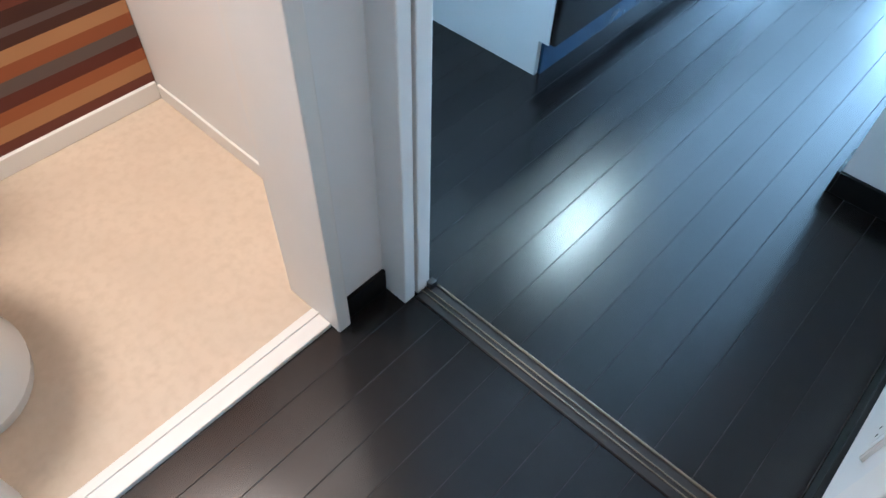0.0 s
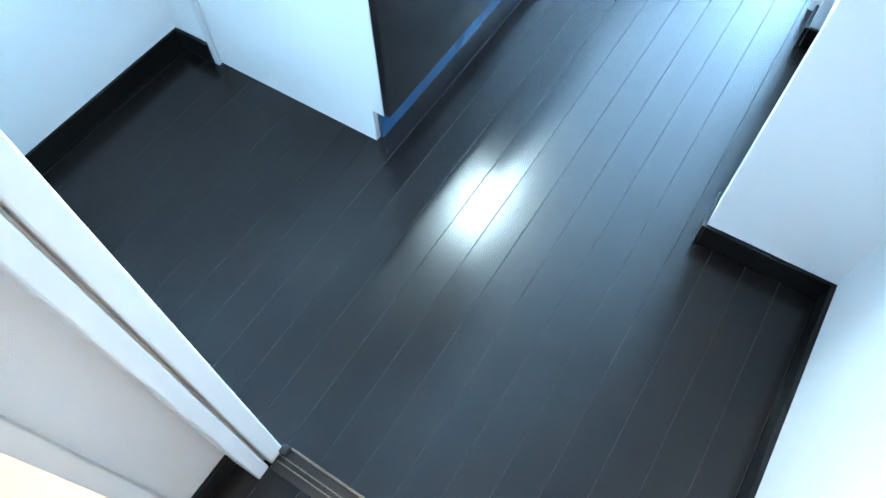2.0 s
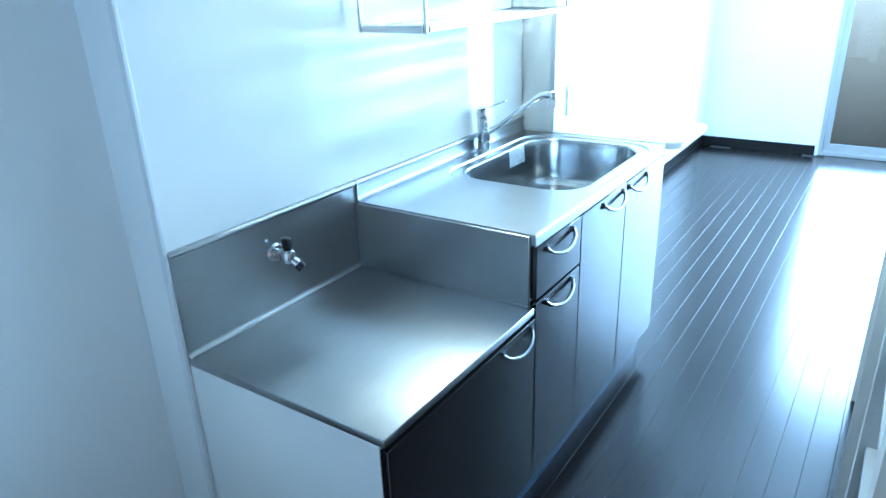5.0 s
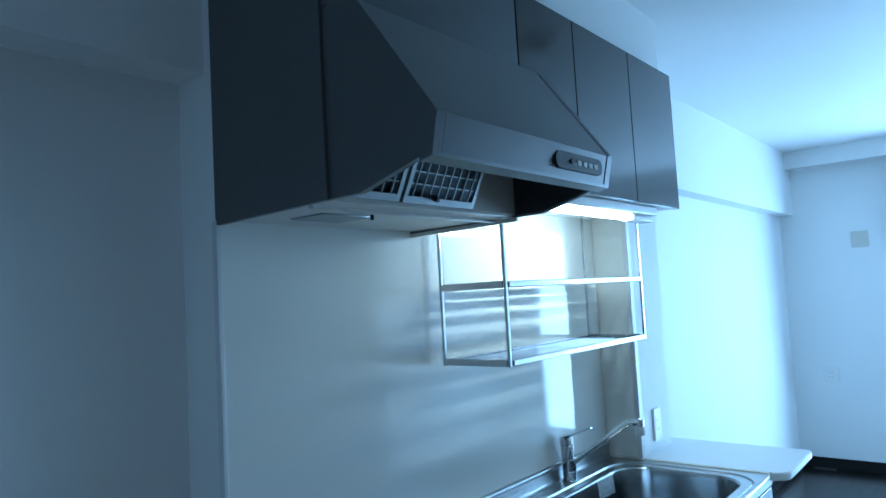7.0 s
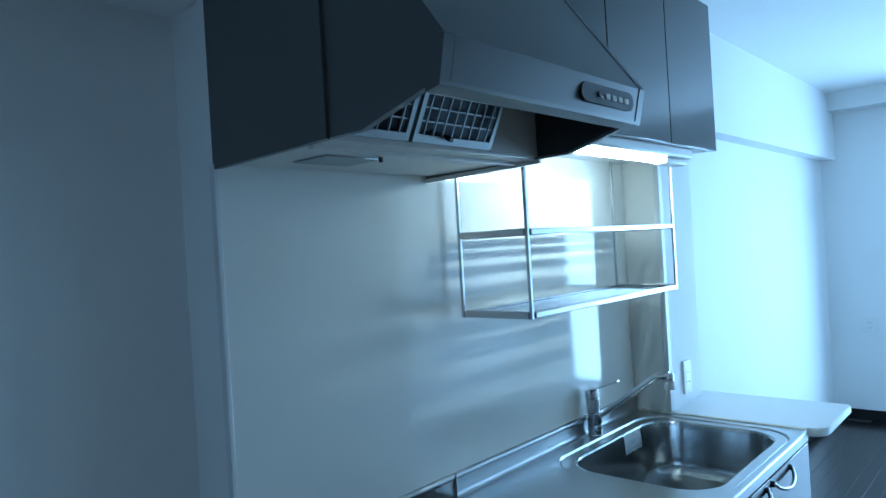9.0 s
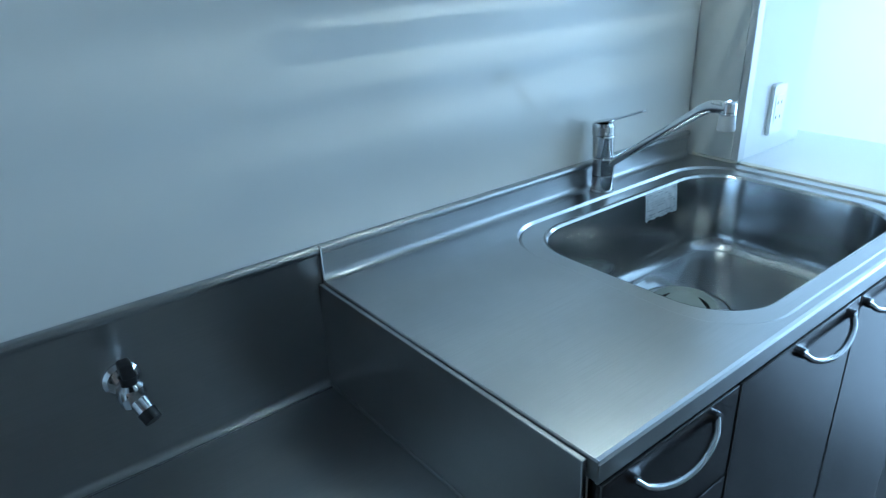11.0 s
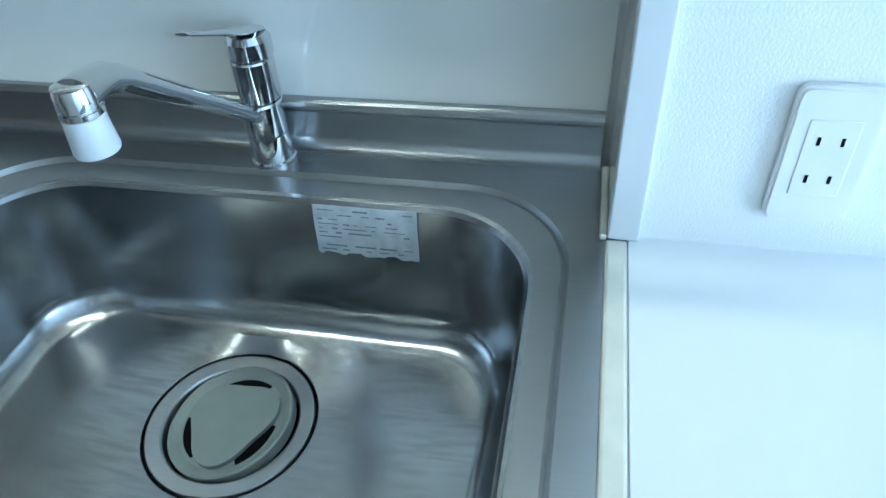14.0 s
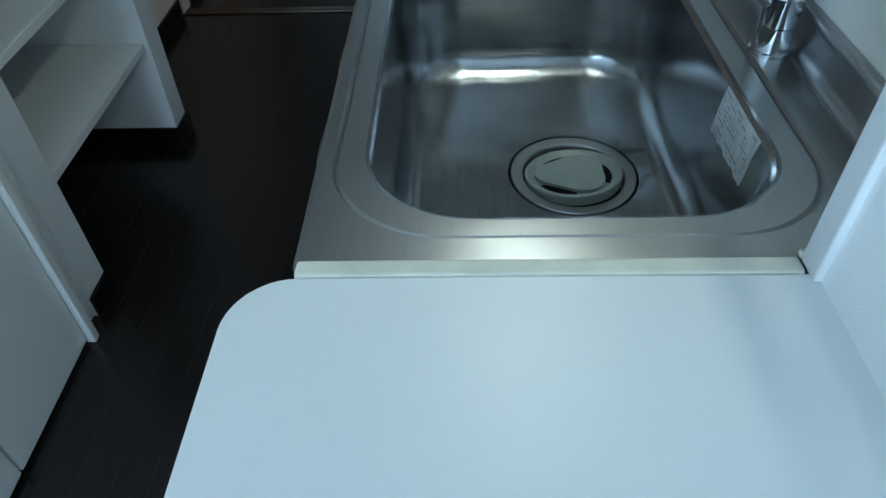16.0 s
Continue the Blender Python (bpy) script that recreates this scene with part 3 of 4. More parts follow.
part("seam", cube(0.006, 0.0150, 0.5965, 0.5995, SKZ - 0.01, 0.887, 0.001), SATIN, kt)
# drain
def open_lathe(profile, seg=56):
    """Turns (radius, height) pairs round the drain's axis and leaves both ends open."""
    bm = bmesh.new()
    rs = [ring(bm, [(DX + r * math.cos(k * math.tau / seg), DY + r * math.sin(k * math.tau / seg)) for k in range(seg)], z) for r, z in profile]
    for a, b in zip(rs, rs[1:]):
        bridge(bm, a, b)
    return bm


part("drain_ring", open_lathe([(0.0888, DZ - 0.003), (0.0888, DZ + 0.0012), (0.0878, DZ + 0.0022), (0.0735, DZ + 0.0012), (0.0715, DZ - 0.0005), (0.0705, DZ - 0.006), (0.0705, DZ - 0.022)]), STEEL, kt, "polished drain ring")
# shade of the well and of the ring's outer gap, put in as colour
part("drain_well", open_lathe([(0.0925, DZ - 0.0022), (0.0712, DZ - 0.0045), (0.0712, DZ - 0.045), (0.010, DZ - 0.046)]), HOLE_SHADE, kt, "drain well coloured near black for its shade")
dc = thing("drain_cover", (DX, DY, DZ - 0.001), "grey-green plastic drain cover tilted in its ring, with dark slots", "drain cover")
bm = bmesh.new()
lathe(bm, (DX, DY, 0), [(0.0660, DZ - 0.016), (0.0682, DZ - 0.013), (0.0688, DZ - 0.001), (0.0682, DZ + 0.0006), (0.0655, DZ + 0.0008), (0.0640, DZ), (0.0560, DZ - 0.0050), (0.0330, DZ - 0.0050)], 56)
part("disc", bm, GREYPLASTIC, dc)
for a0 in (58, 178, 298):
    ts = [radians(a0 - 30 + 60 * i / 14) for i in range(15)]
    outer = [(DX + (0.0545 - 0.0020 * i / 14) * math.cos(t), DY + (0.0545 - 0.0020 * i / 14) * math.sin(t)) for i, t in enumerate(ts)]
    inner = [(DX + 0.0400 * math.cos(t), DY + 0.0400 * math.sin(t)) for t in reversed(ts)]
    # solid near-black inlay; the shade in the slot is its colour
    part("slot", prism(bmesh.new(), outer + inner, "z", DZ - 0.0058, DZ - 0.0044), HOLE_SHADE, dc, "slot drawn as a near-black inlay for shade")
tri = []
for i in range(72):
    t = radians(i * 5)
    r = 0.0482 - 0.0062 * math.cos(3 * (t - radians(58)))
    tri.append((DX + r * math.cos(t), DY + r * math.sin(t)))
bm = prism(bmesh.new(), tri, "z", DZ - 0.0095, DZ + 0.0004)
part("centre_plate", bm, GREYPLASTIC, dc)
dc.location.z += 0.004
dc.rotation_euler = Matrix.Rotation(radians(9), 3, (0.92, 0.40, 0)).to_euler()

# worn label inside the bowl, laid on its sloping wall
def on_bowl(bm, lift):
    """Moves a flat piece, built at x = 0, on to the back wall of the bowl."""
    for v in bm.verts:
        d = SKZ - v.co.z
        v.co.x += lift + BX0 + (0.003 + 0.15 * (d - 0.010) if d < 0.03 else 0.006 + 0.0762 * (d - 0.03))
    return bm


lb = thing("sink_label", (0.106, 1.35, 0.745), "worn pale paper label with unreadable print in the bowl", "label")
random.seed(4)
edge = [(1.420 - 0.111 * i / 26, 0.757 + random.uniform(-0.0015, 0.0035)) for i in range(27)]
bm = prism(bmesh.new(), [(1.309, 0.817), (1.420, 0.817), (1.420, 0.797)] + edge + [(1.309, 0.797)], "x", -0.001, 0.0004)
bmesh.ops.bisect_plane(bm, geom=bm.verts[:] + bm.edges[:] + bm.faces[:], plane_co=(0, 0, 0.797), plane_no=(0, 0, 1))
part("paper", on_bowl(bm, 0.0006), STICKER, lb)
for i in range(10):
    z = 0.812 - i * 0.0054
    y = 1.313
    while y < 1.408:
        w = random.uniform(0.004, 0.026)
        if random.random() < 0.62:
            h = random.uniform(0.0004, 0.0009)
            part("print_bar", on_bowl(cube(0, 0.0003, y, min(y + w, 1.416), z - h, z + h), 0.0009), INK, lb)
        y += w + random.uniform(0.002, 0.010)

# mixer tap
tp = thing("mixer_tap", (0.038, 1.245, SKZ), "chrome single-lever kitchen tap with a white spray head", "tap")
TX, TY = 0.038, 1.245
bm = bmesh.new()
lathe(bm, (TX, TY, 0), [(0.0245, SKZ), (0.0245, SKZ + 0.0045), (0.0225, SKZ + 0.0063), (0.0218, SKZ + 0.0328), (0.0215, SKZ + 0.0351)], 32)
part("base_column", bm, CHROME, tp)
bm = bmesh.new()
lathe(bm, (TX, TY, 0), [(0.0205, SKZ + 0.0353), (0.0222, SKZ + 0.0373), (0.0222, SKZ + 0.0711), (0.0212, SKZ + 0.0733)], 32)
part("collar", bm, CHROME, tp)
bm = bmesh.new()
lathe(bm, (TX - 0.003, TY, 0), [(0.0205, SKZ + 0.0738), (0.0215, SKZ + 0.0757), (0.0220, SKZ + 0.1166), (0.0210, SKZ + 0.1185)], 32)
part("valve_body", bm, CHROME, tp)
bm = bmesh.new()
lathe(bm, (TX - 0.005, TY, 0), [(0.0215, SKZ + 0.1189), (0.0226, SKZ + 0.1212), (0.0226, SKZ + 0.1367), (0.0190, SKZ + 0.1430), (0.008, SKZ + 0.1458)], 32)
sweep(bm, [(TX - 0.022, TY, SKZ + 0.1385), (TX - 0.012, TY, SKZ + 0.1443), (TX + 0.02, TY - 0.001, SKZ + 0.1531), (TX + 0.055, TY - 0.003, SKZ + 0.1667), (TX + 0.086, TY - 0.005, SKZ + 0.1794), (TX + 0.092, TY - 0.005, SKZ + 0.1813)],
      [0.010, 0.018, 0.017, 0.013, 0.011, 0.006], 28, 0.22)
part("lever", bm, CHROME, tp, "chrome flat lever")
HXh, HYh = 0.286, 1.257
sp, rad = [], []
for i in range(17):
    u = i / 16
    z = SKZ + 0.050 + 0.157 * (0.90 * u / 0.78 if u < 0.78 else 0.90 + 0.10 * math.sin(math.pi / 2 * min(1, (u - 0.78) / 0.14)))
    sp.append((TX + (HXh - TX) * u, TY + (HYh - TY) * u, z))
    rad.append(0.0088 + 0.0030 * u if u < 0.75 else 0.01105 + 0.0040 * (u - 0.75) / 0.25)
bm = sweep(bmesh.new(), sp, rad, 24, 0.85)
part("spout", bm, CHROME, tp)
bm = lathe(bmesh.new(), (HXh, HYh, 0), [(0.0090, 1.0440), (0.0130, 1.0425), (0.0141, 1.0390), (0.0143, 1.0285), (0.0136, 1.0275)], 32)
part("head_ring", bm, CHROME, tp)
part("head_band", lathe(bmesh.new(), (HXh, HYh, 0), [(0.0134, 1.0274), (0.0147, 1.0265), (0.0147, 1.0230), (0.0134, 1.0222)], 32), CHROME, tp)
bm = lathe(bmesh.new(), (HXh + 0.001, HYh, 0), [(0.0132, 1.0220), (0.0137, 1.0210), (0.0156, 0.9975), (0.0151, 0.9955), (0.0120, 0.9965)], 32)
part("spray_head", bm, HEADPLASTIC, tp, "pale grey plastic spray head")

# white worktop extension past the sink
xt = thing("side_counter", (0.3, 1.8, 0.80), "white laminate counter flap with a rounded corner", "counter")
pts = [(-0.128, 1.99), (-0.128, 1.896), (0.1220, 1.896), (0.1220, 1.622)]
r = 0.055
pts += [(0.608 - r + r * math.sin(radians(a)), 1.622 + r - r * math.cos(radians(a))) for a in range(0, 91, 9)]
pts += [(0.608 - 0.02 + 0.02 * math.cos(radians(a)), 1.99 - 0.02 + 0.02 * math.sin(radians(a))) for a in range(0, 91, 15)]
bm = prism(bmesh.new(), pts, "z", 0.803, 0.829)
bmesh.ops.bevel(bm, geom=[e for e in bm.edges if abs(e.verts[0].co.z - e.verts[1].co.z) < 1e-5], offset=0.003, segments=2, affect="EDGES")
part("top", bm, LAMINATE, xt)
bm = prism(bmesh.new(), [(0.137, 0.803), (0.50, 0.803), (0.50, 0.775), (0.15, 0.55), (0.137, 0.55)], "y", 1.70, 1.72)
part("bracket", bm, KICK, xt, "dark angled bracket")
part("wall_cleat", cube(0.1265, 0.156, 1.635, 1.70, 0.765, 0.803, 0.002), TRIM, xt)
structure("sealant_strip", box(cube(0.134, 0.557, 1.6045, 1.6235, 0.806, 0.8310, 0.003), 0.020, 0.133, 1.599, 1.6058, 0.8275, 0.834, 0.002), CREAM, "cream sealant strip between sink and white counter", "sealant")


# wall sockets
def socket(name, m, label, slots=True, w=0.070, h=0.120, mat=PLASTIC, group=""):
    """A socket plate in the yz plane of its own frame, facing +x."""
    ob = new(name)
    ob.matrix_world = m
    tagged(ob, label, "socket", group)

    def sub(n, bm, mt, par, lab=""):
        me = bpy.data.meshes.new(n)
        bm.to_mesh(me)
        bm.free()
        smooth(me)
        me.materials.append(mt)
        o = new(n, me)
        o.parent = par
        return tagged(o, lab)
    bm = prism(bmesh.new(), rounded(-w / 2, w / 2, -h / 2, h / 2, 0.009, 6), "x", 0.0005, 0.0085)
    bmesh.ops.bevel(bm, geom=[e for e in bm.edges if e.verts[0].co.x > 0.008 and e.verts[1].co.x > 0.008], offset=0.0025, segments=3, affect="EDGES")
    sub("plate", bm, mat, ob)
    sub("insert", cube(0.0080, 0.0094, -w * 0.29, w * 0.29, -h * 0.28, h * 0.28, 0.0006), mat, ob)
    if slots:
        for z in (-0.018, 0.016):
            for y in (-0.0085, 0.0085):
                # solid near-black piece in place of a shaded pin hole
                sub("slot", cube(0.0092, 0.0098, y - 0.0013, y + 0.0013, z - 0.0036, z + 0.0036), HOLE_SHADE, ob, "dark slot")
    return ob


socket("wall_socket", pose(0.1265, 1.759, 0.928), "white double wall socket above the counter", True, 0.063)
socket("wall_socket", pose(1.567, -0.56, 0.237, 0, 0, 180), "white wall socket low on the hall wall")
socket("wall_socket", pose(0.13, FAR_Y, 0.70, 0, 0, -90), "white wall socket on the living room wall", True, 0.115, 0.12)
socket("air_conditioner_socket", pose(0.40, FAR_Y, 1.70, 0, 0, -90), "beige socket box high on the wall", False, 0.115, 0.12, BEIGEPLASTIC)
rc = thing("remote_holder", (0.605, FAR_Y - 0.01, 1.23), "small white remote control holder on the wall", "holder")
part("cradle", cube(0.575, 0.635, FAR_Y - 0.022, FAR_Y - 0.0005, 1.225, 1.285, 0.004), PLASTIC, rc)
part("remote", cube(0.585, 0.625, FAR_Y - 0.036, FAR_Y - 0.022, 1.235, 1.325, 0.004), BEIGEPLASTIC, rc)
ac = thing("air_conditioner", (1.0, FAR_Y - 0.1, 2.0), "white wall air conditioner beside its pipe cover", "air conditioner")
part("body", cube(0.66, 1.46, FAR_Y - 0.21, FAR_Y - 0.0005, 1.985, 2.262, 0.02, 4), PLASTIC, ac)
part("louvre", cube(0.70, 1.42, FAR_Y - 0.214, FAR_Y - 0.205, 2.0, 2.04, 0.003), PLASTIC, ac)
part("pipe_cover", cube(0.585, 0.645, FAR_Y - 0.055, FAR_Y - 0.0005, 1.70, 2.20, 0.008), PLASTIC, ac)

# ---- range hood ----
hd = thing("range_hood", (0.3, 0.30, 1.62), "silver-grey sloping range hood with mesh filters and a button strip", "range hood")
prof = [(0.002, 1.622), (0.335, 1.629), (0.405, 1.629), (0.560, 1.672), (0.572, 1.728), (0.415, 1.945), (0.380, 1.957), (0.340, 1.957), (0.002, 1.957)]
HY = 0.575
part("side_panel", prism(bmesh.new(), prof, "y", 0.001, 0.013), HOODPAINT, hd)
part("side_panel", prism(bmesh.new(), prof, "y", HY - 0.012, HY), HOODPAINT, hd)
part("filler_panel", prism(bmesh.new(), [(0.002, 1.620), (0.333, 1.627), (0.333, 2.184), (0.002, 2.184)], "y", -0.006, 0.0008), HOODPAINT, hd)
fascia_section = [(0.560, 1.666), (0.5735, 1.728), (0.566, 1.729), (0.553, 1.674), (0.535, 1.667), (0.535, 1.660)]
slope_section = [(0.5730, 1.7285), (0.416, 1.947), (0.382, 1.9585), (0.345, 1.9590), (0.345, 1.948), (0.378, 1.947), (0.407, 1.940), (0.564, 1.7295)]
fascia = part("fascia", prism(bmesh.new(), fascia_section, "y", 0.0228, HY - 0.0228), HOODPAINT, hd)
part("slope", prism(bmesh.new(), slope_section, "y", 0.0178, HY - 0.0178), HOODPAINT, hd)
for y0, y1, e in ((-0.0002, 0.0205, 0.0155), (HY - 0.0205, HY + 0.0002, HY - 0.0155)):
    cap = prism(bmesh.new(), [(x + 0.0012, z) for x, z in fascia_section], "y", y0, y1)
    part("end_cap", cap, HOODPAINT, hd, "silver-grey corner cap")
    part("edge_strip", prism(bmesh.new(), [(x + 0.001, z + 0.0008) for x, z in slope_section], "y", min(y0 if y0 < 0.3 else y1, e), max(y0 if y0 < 0.3 else y1, e)), HOODPAINT, hd)
part("fascia_lip", prism(bmesh.new(), [(0.5355, 1.6585), (0.5605, 1.6640), (0.5625, 1.6700), (0.5600, 1.6705), (0.5355, 1.6625)], "y", 0.0008, HY - 0.0008), HOODPAINT, hd, "rolled lower edge")
part("back_plate", cube(0.002, 0.010, 0.013, HY - 0.012, 1.63, 1.957), HOODIN, hd)
part("underside", cube(0.010, 0.326, 0.013, HY - 0.012, 1.628, 1.638, 0.002), HOODIN, hd, "cream underside plate")
part("underside_rib", cube(0.262, 0.276, 0.013, HY - 0.012, 1.621, 1.634, 0.002), HOODIN, hd)
# cream strip added to paint the side panel's lower edge as lamplit
part("edge_trim", prism(bmesh.new(), [(0.002, 1.613), (0.335, 1.620), (0.335, 1.6285), (0.002, 1.6215)], "y", HY - 0.012, HY), HOODIN, hd, "lower edge in cream for the lamplight on it")
part("lamp_cover", cube(0.10, 0.20, 0.10, 0.23, 1.6245, 1.629, 0.002), FILTER, hd)
part("latch", rod(bmesh.new(), (0.215, 0.215, 1.618), (0.215, 0.215, 1.629), 0.004), BLACK, hd)
# added black sheet: deep shade on the far side panel's inner face
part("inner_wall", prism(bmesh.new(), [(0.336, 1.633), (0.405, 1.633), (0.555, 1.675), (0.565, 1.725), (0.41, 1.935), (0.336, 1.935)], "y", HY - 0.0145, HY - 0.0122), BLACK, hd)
FO, FD, FL = (0.330, 1.638), (0.447, 0.894), 0.17


def filter_bar(ya, yb, sa, sb, t=0.005):
    """A bar in the sloping plane of the filters, between two stretches; a negative t sets it behind the plane."""
    xa, za, xb, zb = FO[0] + FD[0] * sa, FO[1] + FD[1] * sa, FO[0] + FD[0] * sb, FO[1] + FD[1] * sb
    return [(xa, za), (xb, zb), (xb + FD[1] * t, zb - FD[0] * t), (xa + FD[1] * t, za - FD[0] * t)], ya, yb


o, a, b = filter_bar(0.014, 0.405, 0.0, FL, -0.003)
part("filter_backing", prism(bmesh.new(), [(x - 0.012, z) for x, z in o], "y", a, b), FILTERBACK, hd)
for y0, y1 in ((0.018, 0.168), (0.178, 0.396)):
    bm = bmesh.new()
    for ya, yb, sa, sb in ((y0, y1, 0, 0.014), (y0, y1, FL - 0.012, FL), (y0, y0 + 0.010, 0.014, FL - 0.012), (y1 - 0.010, y1, 0.014, FL - 0.012)):
        o, a, b = filter_bar(ya, yb, sa, sb)
        prism(bm, o, "y", a, b)
    fl = part("filter", bm, FILTER, hd, "aluminium grid filter")
    k = round((y1 - y0) / 0.0255)
    for i in range(1, k):
        y = y0 + (y1 - y0) * i / k
        o, a, b = filter_bar(y - 0.0012, y + 0.0012, 0.014, FL - 0.012, 0.004)
        part("filter_bar", prism(bmesh.new(), o, "y", a, b), FILTER, fl)
    for i in range(1, 6):
        w = 0.014 + (FL - 0.026) * i / 6
        o, a, b = filter_bar(y0 + 0.010, y1 - 0.010, w - 0.0011, w + 0.0011, 0.003)
        part("filter_bar", prism(bmesh.new(), o, "y", a, b), FILTER, fl)
part("filter_knob", rod(bmesh.new(), (0.338, 0.262, 1.650), (0.352, 0.262, 1.643), 0.005), BLACK, hd)
part("filter_side_plate", cube(0.328, 0.333, 0.400, HY - 0.0150, 1.634, 1.80), HOODIN, hd)


bm = bmesh.new()
pill = []
for cy, a0 in ((0.515, -90), (0.360, 90)):
    for i in range(13):
        a = radians(a0 + 180 * i / 12)
        pill.append((cy + 0.0165 * math.cos(a), 1.700 + 0.0165 * math.sin(a)))
prism(bm, pill, "x", 0.5600, 0.5715)
strip = part("control_strip", bm, BLACK, hd, "dark rounded button strip")
for i in range(5):
    y = 0.408 + i * 0.023
    part("button", cube(0.5710, 0.5742, y - 0.008 - (0.004 if not i else 0), y + 0.008, 1.694, 1.704, 0.0015), BLACK if not i else PLASTIC, strip)

# duct cover above the hood
dcv = thing("duct_cover", (0.17, 0.30, 1.96), "silver-grey hood duct cover with rows of vent slots", "duct cover")
part("body", cube(0.002, 0.345, 0.001, 0.597, 1.9595, 2.184, 0.002), HOODPAINT, dcv)
for i in range(6):
    for j in range(4):
        y = 0.110 + i * 0.078
        # thin near-black plate; the shade of the vent is painted
        part("vent_slot", cube(0.3449, 0.3456, y - 0.026, y + 0.026, 2.130 + j * 0.0095, 2.1345 + j * 0.0095), HOLE_SHADE, dcv)

# ---- wall cabinets ----
for y0, y1 in ((0.601, 0.880), (0.882, 1.233), (1.235, 1.585)):
    wc = thing("wall_cabinet", (0.17, (y0 + y1) / 2, 1.715), "dark walnut wall cabinet with a plain glossy door", "cabinet", "wall cabinets over the sink")
    part("carcass", cube(0.002, 0.324, y0, y1, 1.716, 2.182, 0.001), DARKDOOR if y1 > 1.5 else MELAMINE, wc)
    part("door", cube(0.3255, 0.345, y0 + 0.001, y1 - 0.001, 1.710, 2.182, 0.0015), DARKDOOR, wc)
    part("bottom", cube(0.004, 0.322, y0 + 0.002, y1 - 0.002, 1.712, 1.7155), MELAMINE, wc)

# under-cabinet lamp
ul = thing("under_cabinet_lamp", (0.27, 1.1, 1.66), "lit white fluorescent lamp under the wall cabinets", "lamp")
part("housing", cube(0.235, 0.318, 0.80, 1.455, 1.682, 1.7115, 0.006), PLASTIC, ul)
part("end_cap", cube(0.252, 0.300, 1.30, 1.452, 1.662, 1.682, 0.006), PLASTIC, ul)
bm = bmesh.new()
sec = [(0.276 + 0.014 * math.cos(radians(a)), 1.6815 + 0.017 * math.sin(radians(a))) for a in range(180, 361, 15)]
prism(bm, sec, "y", 0.803, 1.299)
part("diffuser", bm, TUBE, ul, "glowing white cover")

# hanging dish rack
rk = thing("dish_rack", (0.13, 1.05, 1.27), "hanging two-tier steel dish rack under the wall cabinets", "dish rack")
RX0, RX1, RY0, RY1 = 0.030, 0.236, 0.646, 1.462
for x in (RX0, RX1):
    for y in (RY0, RY1):
        part("post", cube(x - 0.004, x + 0.004, y - 0.0045, y + 0.0045, 1.272, 1.711, 0.0012), SATIN, rk)
for z in (1.282, 1.477):
    part("front_rail", cube(RX1 - 0.004, RX1 + 0.008, RY0 + 0.008, RY1 - 0.008, z - 0.0075, z + 0.0075, 0.002), SATIN, rk)
    part("back_rail", cube(RX0 - 0.008, RX0 + 0.004, RY0 + 0.008, RY1 - 0.008, z - 0.006, z + 0.006, 0.002), SATIN, rk)
    for y in (RY0, RY1):
        part("end_rail", cube(RX0 + 0.006, RX1 - 0.006, y - 0.006, y + 0.006, z - 0.009, z + 0.009, 0.002), SATIN, rk)
    for i in range(6):
        x = RX0 + (RX1 - RX0) * (i + 0.8) / 6.6
        part("bar", cube(x - 0.008, x + 0.008, RY0 + 0.007, RY1 - 0.007, z - 0.004, z + 0.001, 0.001), SATIN, rk)

# smoke detector
sd = thing("smoke_detector", (0.785, 1.47, CEIL), "round cream smoke detector on the ceiling", "smoke detector")
bm = bmesh.new()
lathe(bm, (0.785, 1.47, 0), [(0.052, CEIL - 0.0005), (0.052, CEIL - 0.018), (0.046, CEIL - 0.026), (0.028, CEIL - 0.030)], 32)
part("housing", bm, BEIGEPLASTIC, sd)
bm = bmesh.new()
lathe(bm, (0.785, 1.47, 0), [(0.024, CEIL - 0.030), (0.024, CEIL - 0.040), (0.016, CEIL - 0.046), (0.010, CEIL - 0.054), (0.004, CEIL - 0.056)], 24)
part("sensor", bm, CHROME, sd)

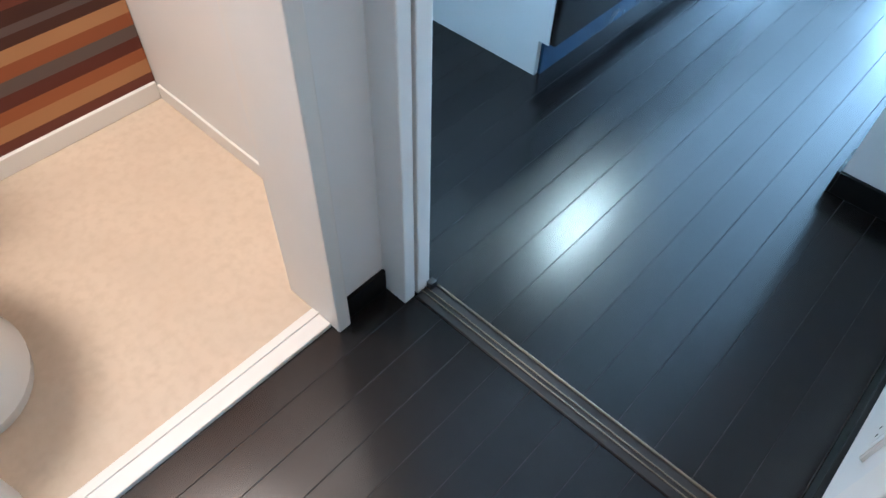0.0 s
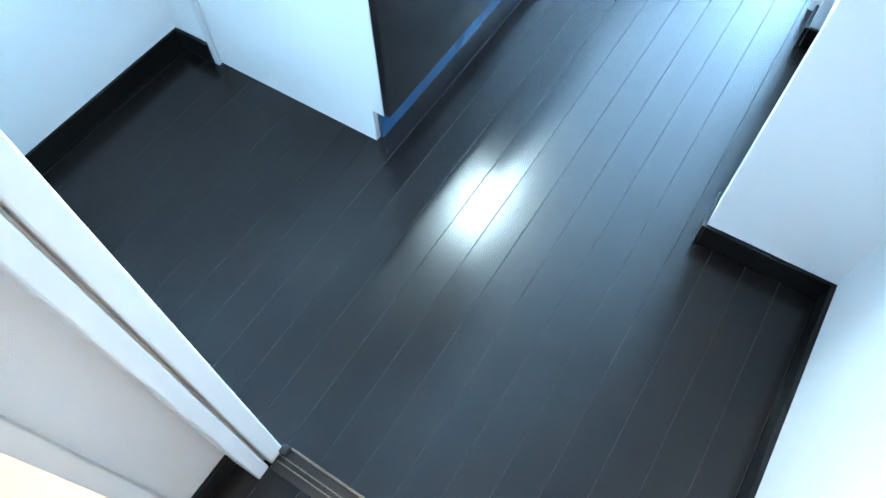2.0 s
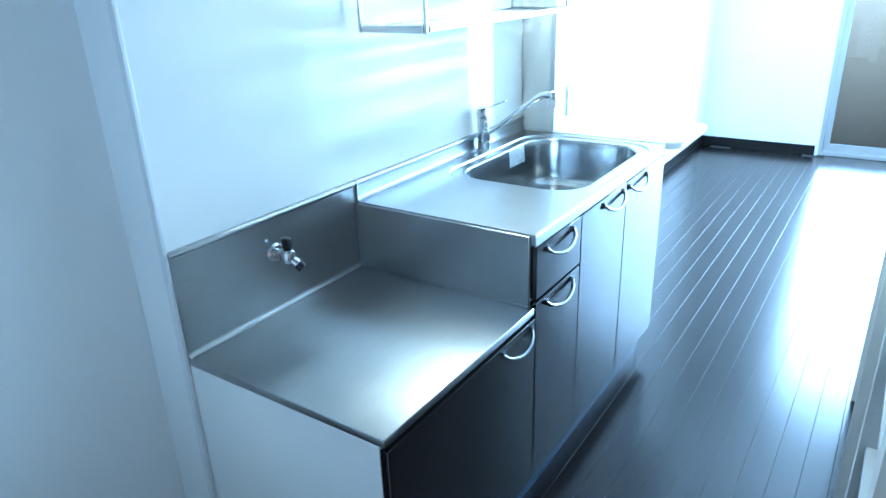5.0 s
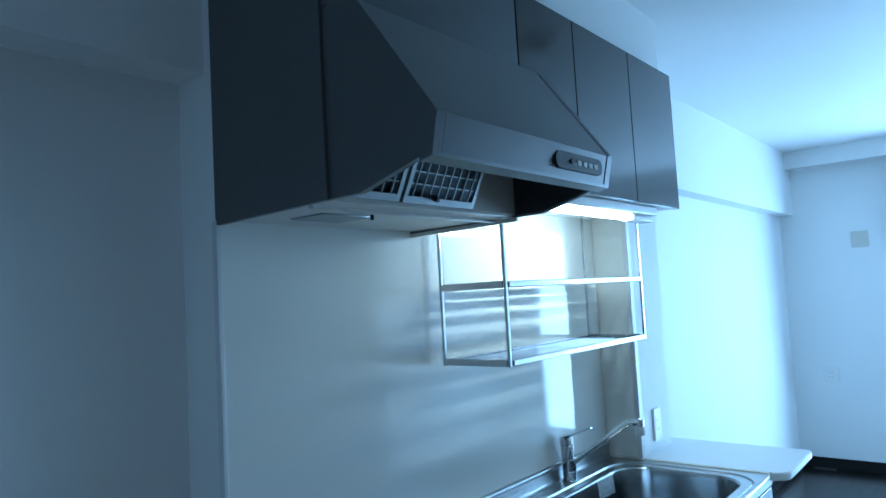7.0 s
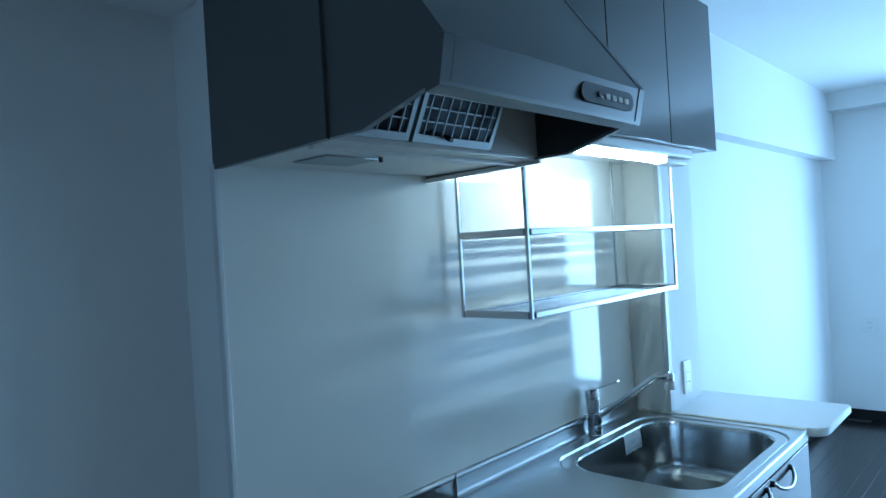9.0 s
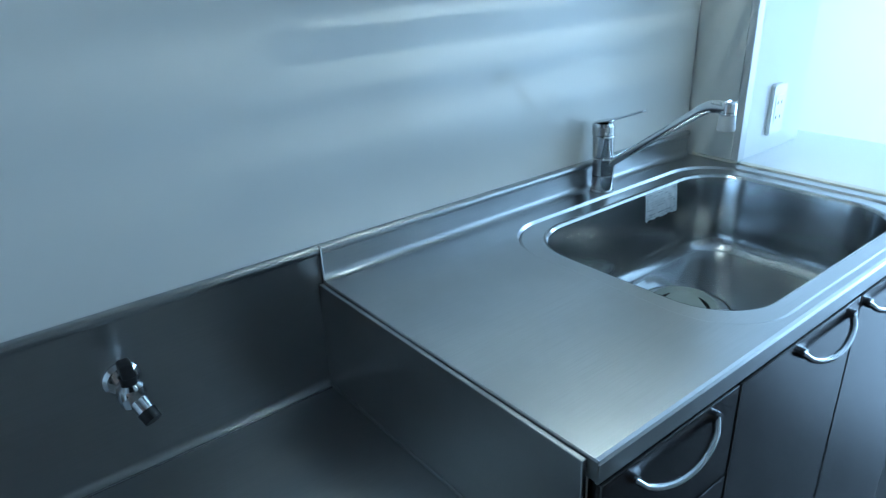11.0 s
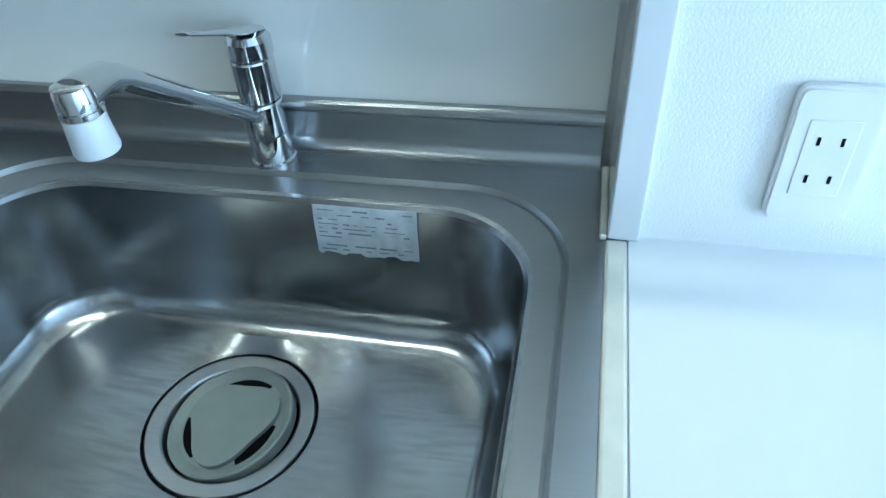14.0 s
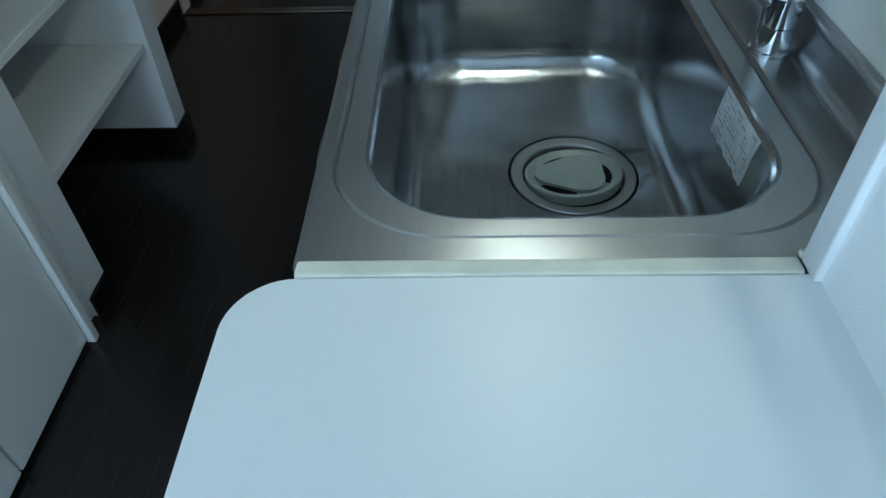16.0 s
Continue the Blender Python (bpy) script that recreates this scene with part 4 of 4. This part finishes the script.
# ---- toilet ----
tl = thing("toilet", (0.25, -1.46, 0), "white ceramic toilet with seat and cistern", "toilet")
bm = bmesh.new()
lathe(bm, (0.33, -1.46, 0), [(0.12, 0.002), (0.125, 0.03), (0.10, 0.12), (0.13, 0.26), (0.175, 0.36), (0.18, 0.385), (0.15, 0.385), (0.12, 0.30)], 32, (1.28, 1.0))
part("bowl", bm, CERAMIC, tl)
part("seat", lathe(bmesh.new(), (0.33, -1.46, 0), [(0.115, 0.386), (0.185, 0.386), (0.185, 0.402), (0.120, 0.405)], 32, (1.28, 1.0)), PLASTIC, tl)
part("lid", lathe(bmesh.new(), (0.33, -1.46, 0), [(0.18, 0.405), (0.182, 0.418), (0.15, 0.424)], 32, (1.28, 1.0)), PLASTIC, tl)
part("cistern", cube(-0.118, 0.09, -1.66, -1.26, 0.36, 0.80, 0.03, 3), CERAMIC, tl)
part("cistern_lid", cube(-0.12, 0.095, -1.665, -1.255, 0.80, 0.83, 0.01), CERAMIC, tl)

# ---- floorboards ----
flo = bpy.data.objects["floor"]
PW, PL = 0.0757, 0.909


def plank_block(bm, x, y0, y1):
    """A board with narrow open joints round it."""
    a = PW / 2 - 0.0007
    rings = [[bm.verts.new((x + sx * (a - d), y1 - 0.0001 if sy > 0 else y0 + 0.0001, z)) for sx, sy in ((-1, -1), (1, -1), (1, 1), (-1, 1))]
             for d, z in ((0, -0.006), (0, -0.0004), (0.0004, 0.0))]
    for p, q in zip(rings, rings[1:]):
        for k in range(4):
            bm.faces.new((p[k], p[(k + 1) % 4], q[(k + 1) % 4], q[k]))
    bm.faces.new(rings[-1])


bm = bmesh.new()
plank_block(bm, 0, -PL / 2, PL / 2)
plank_mesh = bpy.data.meshes.new("plank")
bm.to_mesh(plank_mesh)
bm.free()
plank_mesh.materials.append(PLANK)
random.seed(11)
rest = bmesh.new()
count = 0
for i in range(-3, 41):
    x = 0.569 + PW / 2 + (i - 7) * PW
    off = [0.0, 0.30, 0.61, 0.15, 0.45, 0.76][(i * 5 + i // 3) % 6]
    for j in range(-4, 7):
        y = j * PL + off
        if x < -0.19 or x > 2.84 or y + PL / 2 < -2.6 or y - PL / 2 > FAR_Y - 0.1 or (y < -1.2 and x < 0.62) or (x > 1.62 and y < 2.1):
            continue
        near = -1.9 < y < 4.4 and x < 1.75 and count < 295
        if near:
            o = new("plank", plank_mesh)
            o.location = (x, y, 0)
            o.parent = flo
            count += 1
        else:
            plank_block(rest, x, max(y - PL / 2, -2.69), min(y + PL / 2, FAR_Y - 0.001))
o = part("plank_rest", rest, PLANK, flo)
o["kind"] = "stuff"
